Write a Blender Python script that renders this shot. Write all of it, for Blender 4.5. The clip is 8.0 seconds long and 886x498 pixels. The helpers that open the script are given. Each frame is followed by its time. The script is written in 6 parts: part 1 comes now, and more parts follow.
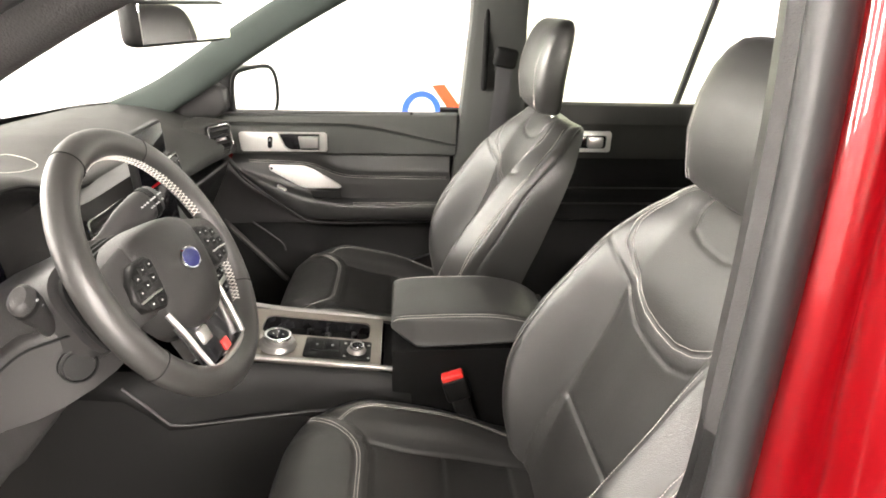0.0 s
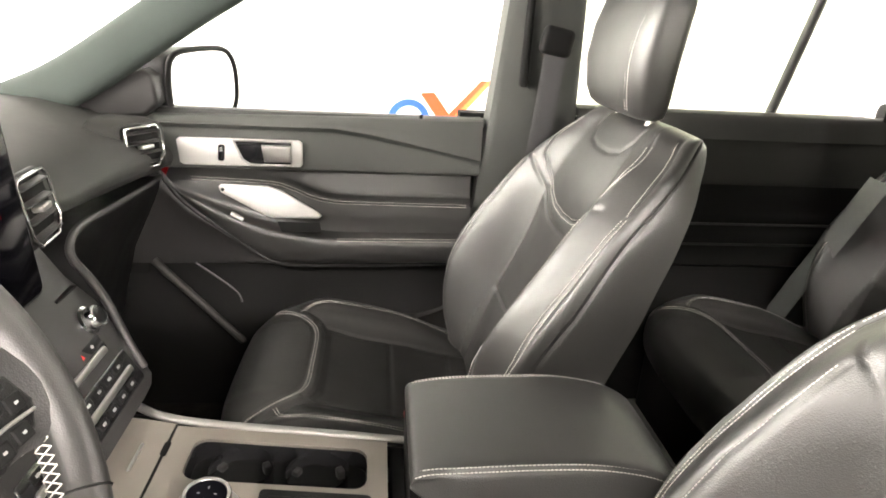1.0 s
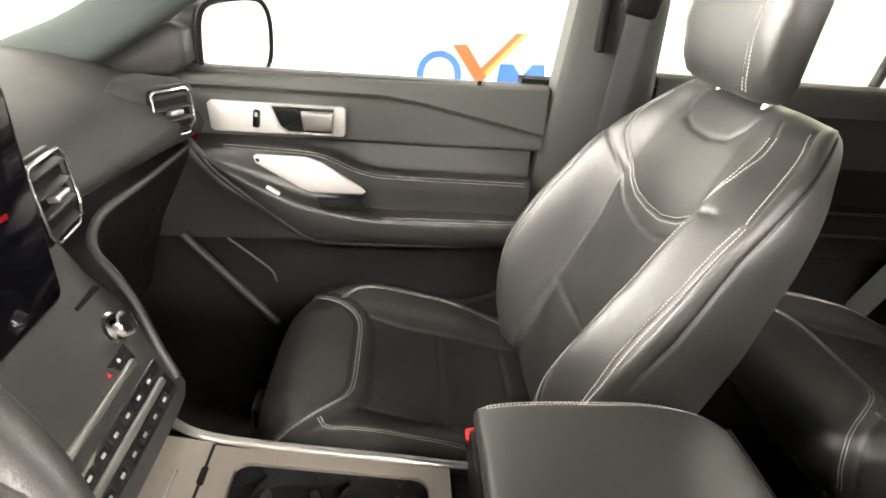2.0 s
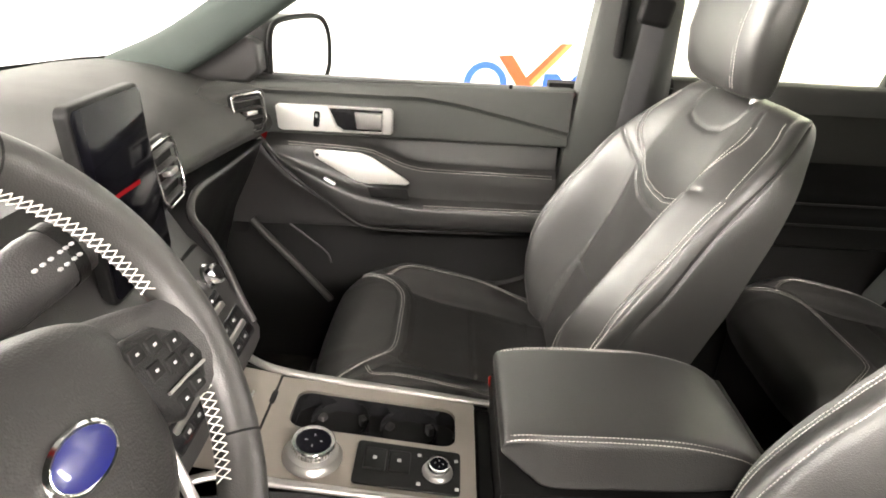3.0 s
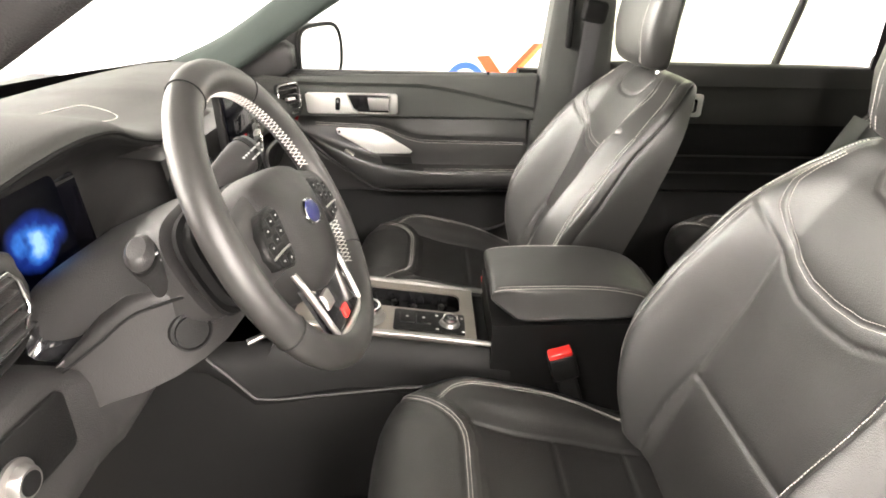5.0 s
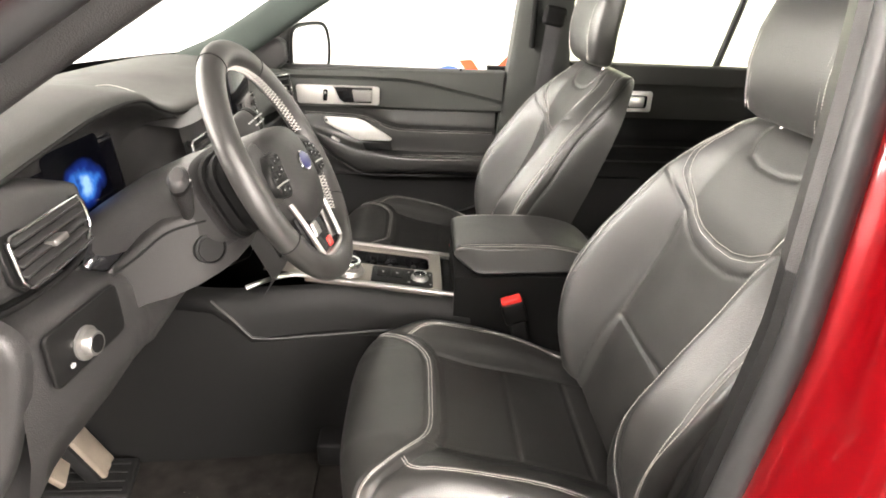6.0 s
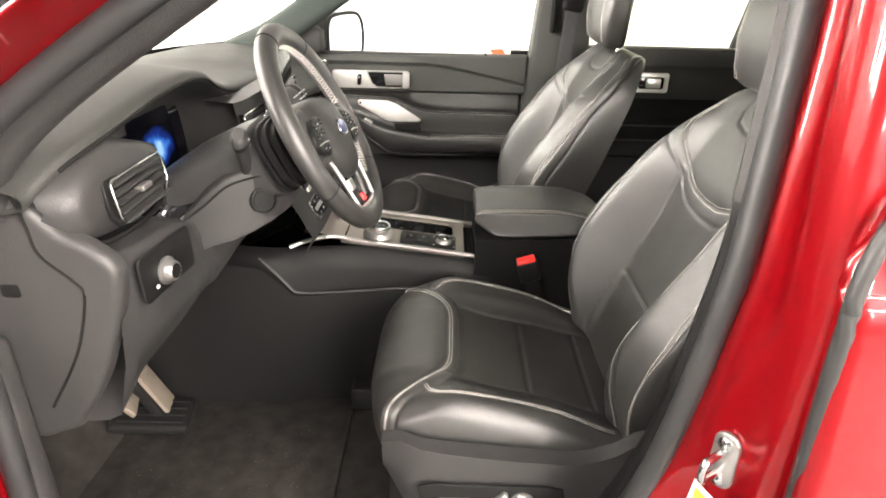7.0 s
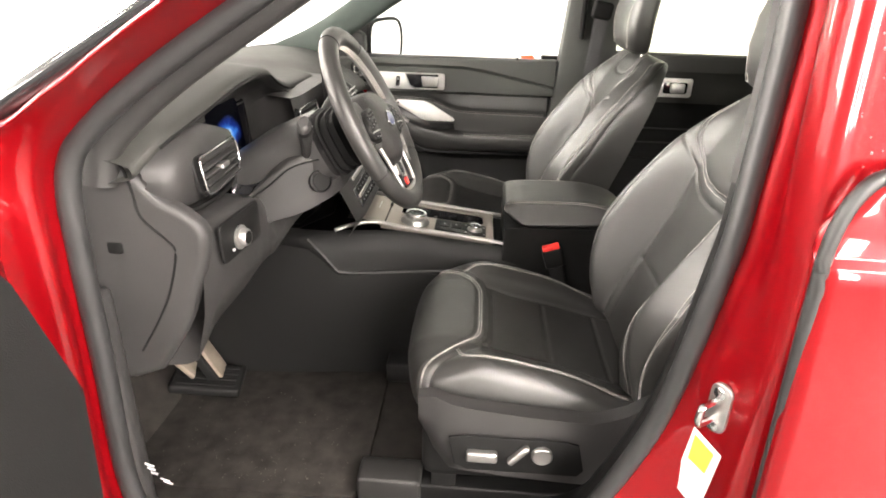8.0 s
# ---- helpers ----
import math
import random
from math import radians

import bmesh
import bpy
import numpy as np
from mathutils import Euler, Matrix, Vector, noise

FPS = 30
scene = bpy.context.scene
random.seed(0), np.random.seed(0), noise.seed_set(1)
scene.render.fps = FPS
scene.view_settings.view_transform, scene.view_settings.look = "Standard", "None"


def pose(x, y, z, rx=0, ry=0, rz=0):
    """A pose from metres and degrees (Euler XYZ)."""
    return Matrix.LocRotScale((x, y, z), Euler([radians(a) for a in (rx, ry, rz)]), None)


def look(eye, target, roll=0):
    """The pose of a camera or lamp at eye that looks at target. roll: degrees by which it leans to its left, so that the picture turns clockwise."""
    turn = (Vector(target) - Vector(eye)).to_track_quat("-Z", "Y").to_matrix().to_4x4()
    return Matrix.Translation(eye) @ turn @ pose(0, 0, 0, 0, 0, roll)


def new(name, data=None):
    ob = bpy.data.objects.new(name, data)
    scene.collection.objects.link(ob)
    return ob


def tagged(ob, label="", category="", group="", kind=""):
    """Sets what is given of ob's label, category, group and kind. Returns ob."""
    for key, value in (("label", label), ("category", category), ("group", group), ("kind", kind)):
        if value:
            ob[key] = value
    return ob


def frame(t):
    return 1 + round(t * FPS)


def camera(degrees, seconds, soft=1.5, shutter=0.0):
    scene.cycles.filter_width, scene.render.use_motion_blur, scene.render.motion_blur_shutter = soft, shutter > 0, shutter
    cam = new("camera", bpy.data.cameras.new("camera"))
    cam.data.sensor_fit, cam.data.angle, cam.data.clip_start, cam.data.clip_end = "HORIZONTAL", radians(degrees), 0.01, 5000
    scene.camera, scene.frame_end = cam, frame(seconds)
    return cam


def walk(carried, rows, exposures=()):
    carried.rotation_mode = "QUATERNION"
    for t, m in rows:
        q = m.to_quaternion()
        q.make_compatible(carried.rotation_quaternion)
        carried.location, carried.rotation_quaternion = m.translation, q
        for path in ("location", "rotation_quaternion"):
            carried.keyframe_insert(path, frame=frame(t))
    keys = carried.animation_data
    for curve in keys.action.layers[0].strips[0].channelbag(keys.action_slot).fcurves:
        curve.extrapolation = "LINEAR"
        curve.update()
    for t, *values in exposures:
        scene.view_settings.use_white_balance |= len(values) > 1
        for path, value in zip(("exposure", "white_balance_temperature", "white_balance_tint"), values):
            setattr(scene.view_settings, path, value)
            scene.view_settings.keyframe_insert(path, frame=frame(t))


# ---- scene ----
cam = camera(72.5, 8.0, soft=1.8)
PATH = [
    (0, (0.282, -1.127, 1.504), (0.416, 0.717, 0.742), 1.6),
    (0.5, (0.264, -0.832, 1.451), (0.426, 1.011, 0.691), 1.5),
    (1, (0.221, -0.609, 1.393), (0.434, 1.245, 0.672), 3.3),
    (1.2, (0.194, -0.524, 1.423), (0.414, 1.303, 0.639), 3.9),
    (2.3, (0.158, -0.462, 1.394), (0.27, 1.334, 0.521), 4.3),
    (2.5, (0.16, -0.502, 1.397), (0.233, 1.298, 0.529), 3.9),
    (3, (0.18, -0.627, 1.414), (0.18, 1.186, 0.569), 3.1),
    (3.5, (0.173, -0.736, 1.428), (0.169, 1.087, 0.603), 3.0),
    (4, (0.154, -0.827, 1.439), (0.154, 0.993, 0.61), 2.2),
    (4.5, (0.15, -0.942, 1.437), (0.172, 0.881, 0.613), 1.5),
    (4.7, (0.145, -0.979, 1.437), (0.175, 0.84, 0.607), 1.3),
    (5.8, (0.167, -1.203, 1.437), (0.264, 0.622, 0.624), 2.3),
    (6, (0.176, -1.248, 1.436), (0.27, 0.579, 0.627), 2.5),
    (6.5, (0.195, -1.33, 1.436), (0.24, 0.493, 0.614), 2.2),
    (7, (0.196, -1.399, 1.433), (0.184, 0.419, 0.599), 1.4),
    (7.5, (0.178, -1.47, 1.438), (0.111, 0.353, 0.618), 1.4),
    (8, (0.183, -1.533, 1.44), (0.088, 0.289, 0.621), 1.8),
]
# the clip's own exposure opens a little inside the dark cabin
EXPOSURE = [(0, 0.1), (1, 0.35), (2.5, 0.4), (4.5, 0.3), (6, 0.15), (8, 0.0)]
walk(cam, [(t, look(eye, target, roll)) for t, eye, target, roll in PATH], EXPOSURE)

# ---- light: a white photo booth under broad ceiling panels, with added fill strips ----
world = bpy.data.worlds.new("world")
scene.world = world
world.use_nodes = True
world.node_tree.nodes["Background"].inputs["Color"].default_value = (0.9, 0.95, 1.0, 1)
world.node_tree.nodes["Background"].inputs["Strength"].default_value = 0.3


# ---- materials ----
def mat(name, base, rough=0.5, metal=0.0, var=0.0, var_scale=6.0, grain=0.0, grain_scale=300.0, cells=False, coat=0.0, ior=1.5, rough_var=0.0, tint=None, spec=0.5):
    """A surface: base colour with soft large-scale variation, fine relief and uneven gloss."""
    m = bpy.data.materials.new(name)
    m.use_nodes = True
    nt = m.node_tree
    b = nt.nodes["Principled BSDF"]
    b.inputs["Roughness"].default_value = rough
    b.inputs["Metallic"].default_value = metal
    b.inputs["Coat Weight"].default_value = coat
    b.inputs["Coat Roughness"].default_value = 0.04
    b.inputs["IOR"].default_value = ior
    b.inputs["Specular IOR Level"].default_value = spec
    b.inputs["Base Color"].default_value = (*base, 1)
    co = nt.nodes.new("ShaderNodeTexCoord")
    if var or rough_var:
        n = nt.nodes.new("ShaderNodeTexNoise")
        n.inputs["Scale"].default_value = var_scale
        n.inputs["Detail"].default_value = 6.0
        nt.links.new(co.outputs["Object"], n.inputs["Vector"])
        if var:
            mix = nt.nodes.new("ShaderNodeMix")
            mix.data_type = "RGBA"
            t = tint or base
            mix.inputs[6].default_value = tuple(max(0.0, c * (1 - var)) for c in base) + (1,)
            mix.inputs[7].default_value = tuple(min(1.0, c * (1 + var)) for c in t) + (1,)
            nt.links.new(n.outputs["Fac"], mix.inputs[0])
            nt.links.new(mix.outputs[2], b.inputs["Base Color"])
        if rough_var:
            n2 = nt.nodes.new("ShaderNodeTexNoise")
            n2.inputs["Scale"].default_value = var_scale * 3
            n2.inputs["Detail"].default_value = 8.0
            nt.links.new(co.outputs["Object"], n2.inputs["Vector"])
            r = nt.nodes.new("ShaderNodeMapRange")
            r.inputs[3].default_value = max(0.02, rough - rough_var)
            r.inputs[4].default_value = min(1.0, rough + rough_var)
            nt.links.new(n2.outputs["Fac"], r.inputs[0])
            nt.links.new(r.outputs[0], b.inputs["Roughness"])
    if grain:
        g = nt.nodes.new("ShaderNodeTexVoronoi" if cells else "ShaderNodeTexNoise")
        g.inputs["Scale"].default_value = grain_scale
        nt.links.new(co.outputs["Object"], g.inputs["Vector"])
        bump = nt.nodes.new("ShaderNodeBump")
        bump.inputs["Strength"].default_value = grain
        bump.inputs["Distance"].default_value = 0.001
        nt.links.new(g.outputs["Distance" if cells else "Fac"], bump.inputs["Height"])
        nt.links.new(bump.outputs["Normal"], b.inputs["Normal"])
    return m


def glow(name, colour, strength):
    m = bpy.data.materials.new(name)
    m.use_nodes = True
    nt = m.node_tree
    e = nt.nodes.new("ShaderNodeEmission")
    e.inputs["Color"].default_value = (*colour, 1)
    e.inputs["Strength"].default_value = strength
    nt.links.new(e.outputs[0], nt.nodes["Material Output"].inputs["Surface"])
    return m


def glass(name, tint, rough=0.0):
    """A thin clear pane: see-through, with a mirror gloss that grows at grazing angles."""
    m = bpy.data.materials.new(name)
    m.use_nodes = True
    nt = m.node_tree
    tr = nt.nodes.new("ShaderNodeBsdfTransparent")
    tr.inputs["Color"].default_value = (*tint, 1)
    gl = nt.nodes.new("ShaderNodeBsdfGlossy")
    gl.inputs["Roughness"].default_value = rough
    lw = nt.nodes.new("ShaderNodeLayerWeight")
    lw.inputs["Blend"].default_value = 0.5
    pw = nt.nodes.new("ShaderNodeMath")
    pw.operation = "POWER"
    pw.inputs[1].default_value = 4.5
    fr = nt.nodes.new("ShaderNodeMath")
    fr.operation = "MULTIPLY_ADD"
    fr.inputs[1].default_value = 0.5
    fr.inputs[2].default_value = 0.02
    nt.links.new(lw.outputs["Facing"], pw.inputs[0])
    nt.links.new(pw.outputs[0], fr.inputs[0])
    mix = nt.nodes.new("ShaderNodeMixShader")
    nt.links.new(fr.outputs[0], mix.inputs[0])
    nt.links.new(tr.outputs[0], mix.inputs[1])
    nt.links.new(gl.outputs[0], mix.inputs[2])
    nt.links.new(mix.outputs[0], nt.nodes["Material Output"].inputs["Surface"])
    return m


LEATHER = mat("black_leather", (0.026, 0.0258, 0.0247), 0.37, var=0.25, var_scale=5, grain=0.28, grain_scale=700, cells=True, rough_var=0.08, spec=0.8)
RIM_LEATHER = mat("worn_rim_leather", (0.021, 0.0205, 0.0195), 0.42, var=0.3, var_scale=8, grain=0.12, grain_scale=800, cells=True, rough_var=0.08, spec=0.5)
PERF = mat("perforated_leather", (0.0225, 0.0222, 0.0212), 0.42, var=0.2, var_scale=6, grain=0.2, grain_scale=520, cells=True, rough_var=0.06, spec=0.6)
THREAD = mat("pale_thread", (0.52, 0.5, 0.47), 0.8, var=0.15, var_scale=60)
SOFT = mat("soft_dash_skin", (0.029, 0.0292, 0.0272), 0.58, var=0.15, var_scale=4, grain=0.3, grain_scale=500, cells=True, rough_var=0.06, spec=0.3)
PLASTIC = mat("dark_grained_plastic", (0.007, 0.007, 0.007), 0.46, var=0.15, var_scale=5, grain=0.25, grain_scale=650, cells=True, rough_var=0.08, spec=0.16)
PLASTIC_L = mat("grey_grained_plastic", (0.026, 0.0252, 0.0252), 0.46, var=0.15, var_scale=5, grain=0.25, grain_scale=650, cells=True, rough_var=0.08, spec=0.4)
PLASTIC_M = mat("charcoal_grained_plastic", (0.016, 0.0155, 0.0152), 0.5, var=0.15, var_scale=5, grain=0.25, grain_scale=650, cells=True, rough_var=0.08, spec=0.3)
GLOSS = mat("piano_black", (0.012, 0.012, 0.013), 0.12, rough_var=0.05, coat=0.5)
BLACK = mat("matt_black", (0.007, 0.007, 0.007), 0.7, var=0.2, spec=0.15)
SILVER = mat("silver_paint", (0.72, 0.71, 0.69), 0.42, 0.35, var=0.05, var_scale=14, grain=0.08, grain_scale=900, rough_var=0.06)
SATIN = mat("satin_silver", (0.45, 0.44, 0.425), 0.33, 0.9, var=0.08, var_scale=14, rough_var=0.08)
CHROME = mat("bright_chrome", (0.8, 0.8, 0.8), 0.1, 1.0, rough_var=0.05)
TRIM = mat("pale_brushed_trim", (0.25, 0.225, 0.2), 0.42, 0.5, var=0.1, var_scale=12, grain=0.1, grain_scale=900, rough_var=0.08)
CARPET = mat("dark_carpet", (0.022, 0.02, 0.0185), 0.95, var=0.8, var_scale=22, grain=1.0, grain_scale=900, spec=0.05)
RUBBER = mat("black_rubber", (0.018, 0.018, 0.018), 0.5, var=0.3, var_scale=20, rough_var=0.15)
SEAL = mat("grey_weatherstrip", (0.022, 0.022, 0.0225), 0.42, var=0.25, var_scale=15, rough_var=0.1, spec=0.5)
PILLAR = mat("woven_pillar_trim", (0.046, 0.057, 0.052), 0.9, var=0.12, var_scale=8, grain=0.3, grain_scale=900, spec=0.2)
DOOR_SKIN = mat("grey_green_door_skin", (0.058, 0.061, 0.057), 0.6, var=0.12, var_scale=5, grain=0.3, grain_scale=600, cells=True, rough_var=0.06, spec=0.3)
RED = mat("red_car_paint", (0.215, 0.0012, 0.004), 0.32, 0.4, var=0.12, var_scale=3, coat=0.75, rough_var=0.03, spec=0.25)
RED_PLASTIC = mat("red_plastic", (0.7, 0.03, 0.025), 0.35)
BELT = mat("belt_webbing", (0.05, 0.05, 0.052), 0.7, var=0.1, var_scale=40, grain=0.5, grain_scale=800)
SCREEN = mat("dark_screen_glass", (0.004, 0.004, 0.006), 0.08, spec=0.05)
BLUE_ENAMEL = mat("blue_enamel", (0.006, 0.008, 0.075), 0.3, coat=0.3, spec=0.3)
MARK = mat("white_marking", (0.4, 0.4, 0.4), 0.6)
WALL = mat("white_wall_paint", (0.86, 0.86, 0.85), 0.6, var=0.02, var_scale=1.5, grain=0.1, grain_scale=60)
# unseen floor, set dark to cut upward bounce into the footwell
DARK_FLOOR = mat("dark_grey_floor_paint", (0.07, 0.07, 0.068), 0.45, var=0.12, var_scale=1.2, rough_var=0.1)
GLASS = glass("clear_glass", (0.93, 0.96, 0.94))
GLASS_DARK = glass("tinted_glass", (0.82, 0.86, 0.76))
PRIVACY = glass("privacy_glass", (0.16, 0.17, 0.15))
MIRROR = mat("mirror_glass", (0.9, 0.9, 0.9), 0.02, 1.0)
LAMP = glow("ceiling_panel_light", (1.0, 0.91, 0.83), 155.0)
# unseen wall and ceiling, set dark to deepen the blacks in the cabin
SOUTH_WALL = mat("charcoal_wall_paint", (0.09, 0.09, 0.088), 0.6, var=0.06, var_scale=1.0)
DIM_CEILING = mat("grey_wall_paint", (0.16, 0.16, 0.157), 0.6, var=0.06, var_scale=1.0)
PICTURE = bpy.data.materials.new("display_picture")
PICTURE.use_nodes = True
nt = PICTURE.node_tree
tc, ns, ramp, em = nt.nodes.new("ShaderNodeTexCoord"), nt.nodes.new("ShaderNodeTexNoise"), nt.nodes.new("ShaderNodeValToRGB"), nt.nodes.new("ShaderNodeEmission")
ns.inputs["Scale"].default_value = 26.0
ns.inputs["Detail"].default_value = 3.0
ball = nt.nodes.new("ShaderNodeTexGradient")
ball.gradient_type = "SPHERICAL"
mp = nt.nodes.new("ShaderNodeMapping")
mp.vector_type = "TEXTURE"
mp.inputs["Location"].default_value = (0.5, 0.56, 0.5)
mp.inputs["Scale"].default_value = (5.0, 0.5, 0.36)
mx = nt.nodes.new("ShaderNodeMath")
mx.operation = "MULTIPLY"
ramp.color_ramp.elements[0].position, ramp.color_ramp.elements[0].color = 0.10, (0.0006, 0.0007, 0.0022, 1)
ramp.color_ramp.elements[1].position, ramp.color_ramp.elements[1].color = 0.46, (0.42, 0.72, 1.0, 1)
e2 = ramp.color_ramp.elements.new(0.24)
e2.color = (0.01, 0.03, 0.22, 1)
e3 = ramp.color_ramp.elements.new(0.34)
e3.color = (0.05, 0.22, 0.75, 1)
em.inputs["Strength"].default_value = 1.0
nt.links.new(tc.outputs["Generated"], mp.inputs["Vector"])
nt.links.new(mp.outputs[0], ball.inputs["Vector"])
nt.links.new(tc.outputs["Object"], ns.inputs["Vector"])
nt.links.new(ns.outputs["Fac"], mx.inputs[0])
nt.links.new(ball.outputs["Fac"], mx.inputs[1])
nt.links.new(mx.outputs[0], ramp.inputs[0])
nt.links.new(ramp.outputs[0], em.inputs["Color"])
gl = nt.nodes.new("ShaderNodeBsdfGlossy")
gl.inputs["Roughness"].default_value = 0.15
gl.inputs["Color"].default_value = (0.04, 0.04, 0.04, 1)
ad = nt.nodes.new("ShaderNodeAddShader")
nt.links.new(em.outputs[0], ad.inputs[0])
nt.links.new(gl.outputs[0], ad.inputs[1])
nt.links.new(ad.outputs[0], nt.nodes["Material Output"].inputs["Surface"])


# ---- building helpers ----
def thing(name, label, category, at=(0, 0, 0), kind="", group=""):
    ob = new(name)
    ob.location = at
    return tagged(ob, label, category, group, kind)


def part(name, bm, material, parent=None, label="", smooth=True):
    """Links a bmesh as one mesh object under its thing or part."""
    me = bpy.data.meshes.new(name)
    bm.to_mesh(me)
    bm.free()
    if smooth:
        me.polygons.foreach_set("use_smooth", [True] * len(me.polygons))
    if smooth:
        me.set_sharp_from_angle(angle=radians(52))
    me.materials.append(material)
    ob = new(name, me)
    ob.parent = parent
    if label:
        tagged(ob, label)
    return ob


def lerp(table, x):
    """Straight-line table look-up."""
    xs, ys = zip(*table)
    return float(np.interp(x, xs, ys))


def ease(a, b, x):
    t = min(1.0, max(0.0, (x - a) / (b - a)))
    return t * t * (3 - 2 * t)


def spline(pts, n=8, closed=False):
    """Catmull-Rom curve through points."""
    p = [Vector(q) for q in pts]
    out = []
    m = len(p)
    for i in range(m if closed else m - 1):
        a = p[(i - 1) % m] if closed or i else p[0] * 2 - p[1]
        b, c = p[i], p[(i + 1) % m]
        d = p[(i + 2) % m] if closed or i + 2 < m else c * 2 - b
        for k in range(n):
            t = k / n
            out.append(0.5 * (2 * b + (c - a) * t + (2 * a - 5 * b + 4 * c - d) * t * t + (3 * b - a - 3 * c + d) * t ** 3))
    if not closed:
        out.append(p[-1])
    return out


def grid(rows, close_u=False, cap=False):
    """Skin over rows of points; close_u joins the ends of each row; cap fills the first and last row."""
    bm = bmesh.new()
    vs = [[bm.verts.new(p) for p in row] for row in rows]
    w = len(vs[0])
    for a, b in zip(vs, vs[1:]):
        for i in range(w if close_u else w - 1):
            j = (i + 1) % w
            bm.faces.new((a[i], a[j], b[j], b[i]))
    if cap:
        bm.faces.new(list(reversed(vs[0])))
        bm.faces.new(vs[-1])
    bmesh.ops.recalc_face_normals(bm, faces=bm.faces)
    return bm


def box(x0, x1, y0, y1, z0, z1, bevel=0.004, segments=2, bm=None):
    own = bmesh.new()
    bmesh.ops.create_cube(own, size=1)
    for v in own.verts:
        v.co = Vector(((x0 + x1) / 2 + v.co.x * (x1 - x0), (y0 + y1) / 2 + v.co.y * (y1 - y0), (z0 + z1) / 2 + v.co.z * (z1 - z0)))
    if bevel:
        bmesh.ops.bevel(own, geom=own.edges, offset=min(bevel, 0.49 * min(x1 - x0, y1 - y0, z1 - z0)), segments=segments, affect="EDGES", profile=0.5)
    if bm is None:
        return own
    return join(bm, own)


def join(bm, other, m=None):
    me = bpy.data.meshes.new("tmp")
    if m is not None:
        other.transform(m)
    other.to_mesh(me)
    other.free()
    bm.from_mesh(me)
    bpy.data.meshes.remove(me)
    return bm


def moved(bm, m):
    bm.transform(m)
    return bm


def prism(pts, depth, bevel=0.003, segments=2):
    """A plate: outline in x, y (anticlockwise), from z=0 up to depth, with rounded upper edges."""
    bm = bmesh.new()
    f = bm.faces.new([bm.verts.new((p[0], p[1], 0)) for p in pts])
    r = bmesh.ops.extrude_face_region(bm, geom=[f])
    top = [v for v in r["geom"] if isinstance(v, bmesh.types.BMVert)]
    bmesh.ops.translate(bm, verts=top, vec=(0, 0, depth))
    bmesh.ops.recalc_face_normals(bm, faces=bm.faces)
    if bevel:
        top = set(top)
        es = [e for e in bm.edges if e.verts[0] in top and e.verts[1] in top]
        bmesh.ops.bevel(bm, geom=es, offset=bevel, segments=segments, affect="EDGES", profile=0.5)
    return bm


def plate(pts, origin, xdir, ydir, depth, bevel=0.003, segments=2):
    """prism() laid with its x along xdir, its y along ydir; it grows along their cross product."""
    x, y = Vector(xdir).normalized(), Vector(ydir).normalized()
    z = x.cross(y).normalized()
    y = z.cross(x)
    m = Matrix((x, y, z)).transposed().to_4x4()
    return moved(prism(pts, depth, bevel, segments), Matrix.Translation(origin) @ m)


def rounded(w, h, r, n=5):
    """Outline of a rounded rectangle round 0, 0."""
    out = []
    for cx, cy, a0 in ((w / 2 - r, h / 2 - r, 0), (-w / 2 + r, h / 2 - r, 90), (-w / 2 + r, -h / 2 + r, 180), (w / 2 - r, -h / 2 + r, 270)):
        for k in range(n + 1):
            a = radians(a0 + 90 * k / n)
            out.append((cx + r * math.cos(a), cy + r * math.sin(a)))
    return out


def circle(r, n=32):
    return [(r * math.cos(2 * math.pi * k / n), r * math.sin(2 * math.pi * k / n)) for k in range(n)]


def sweep(path, r, n=10, closed=False, flat=1.0, up=(0, 0, 1), cap=True):
    """A tube of radius r (a number or a list along the path); flat squeezes it along its second axis."""
    p = [Vector(q) for q in path]
    m = len(p)
    rows = []
    for i in range(m):
        a = p[(i - 1) % m] if closed or i else p[i]
        b = p[(i + 1) % m] if closed or i + 1 < m else p[i]
        d = (b - a).normalized()
        s = d.cross(Vector(up))
        s = s.normalized() if s.length > 1e-6 else Vector((1, 0, 0))
        u = s.cross(d)
        rr = r[i] if isinstance(r, (list, tuple)) else r
        rows.append([p[i] + s * rr * math.cos(2 * math.pi * k / n) + u * rr * flat * math.sin(2 * math.pi * k / n) for k in range(n)])
    if closed:
        rows.append(rows[0])
        bm = grid(rows, close_u=True)
        bmesh.ops.remove_doubles(bm, verts=bm.verts, dist=1e-6)
        return bm
    return grid(rows, close_u=True, cap=cap)


def lathe(profile, n=32):
    """Turned round z: rows of radius, height."""
    return grid([[(r * math.cos(2 * math.pi * k / n), r * math.sin(2 * math.pi * k / n), z) for k in range(n)] for r, z in profile], close_u=True, cap=True)


def resample(path, step):
    p = [Vector(q) for q in path]
    out, left = [p[0]], step
    for a, b in zip(p, p[1:]):
        d, t = (b - a).length, 0.0
        while d - t >= left:
            t += left
            out.append(a.lerp(b, t / d))
            left = step
        left -= d - t
    return out


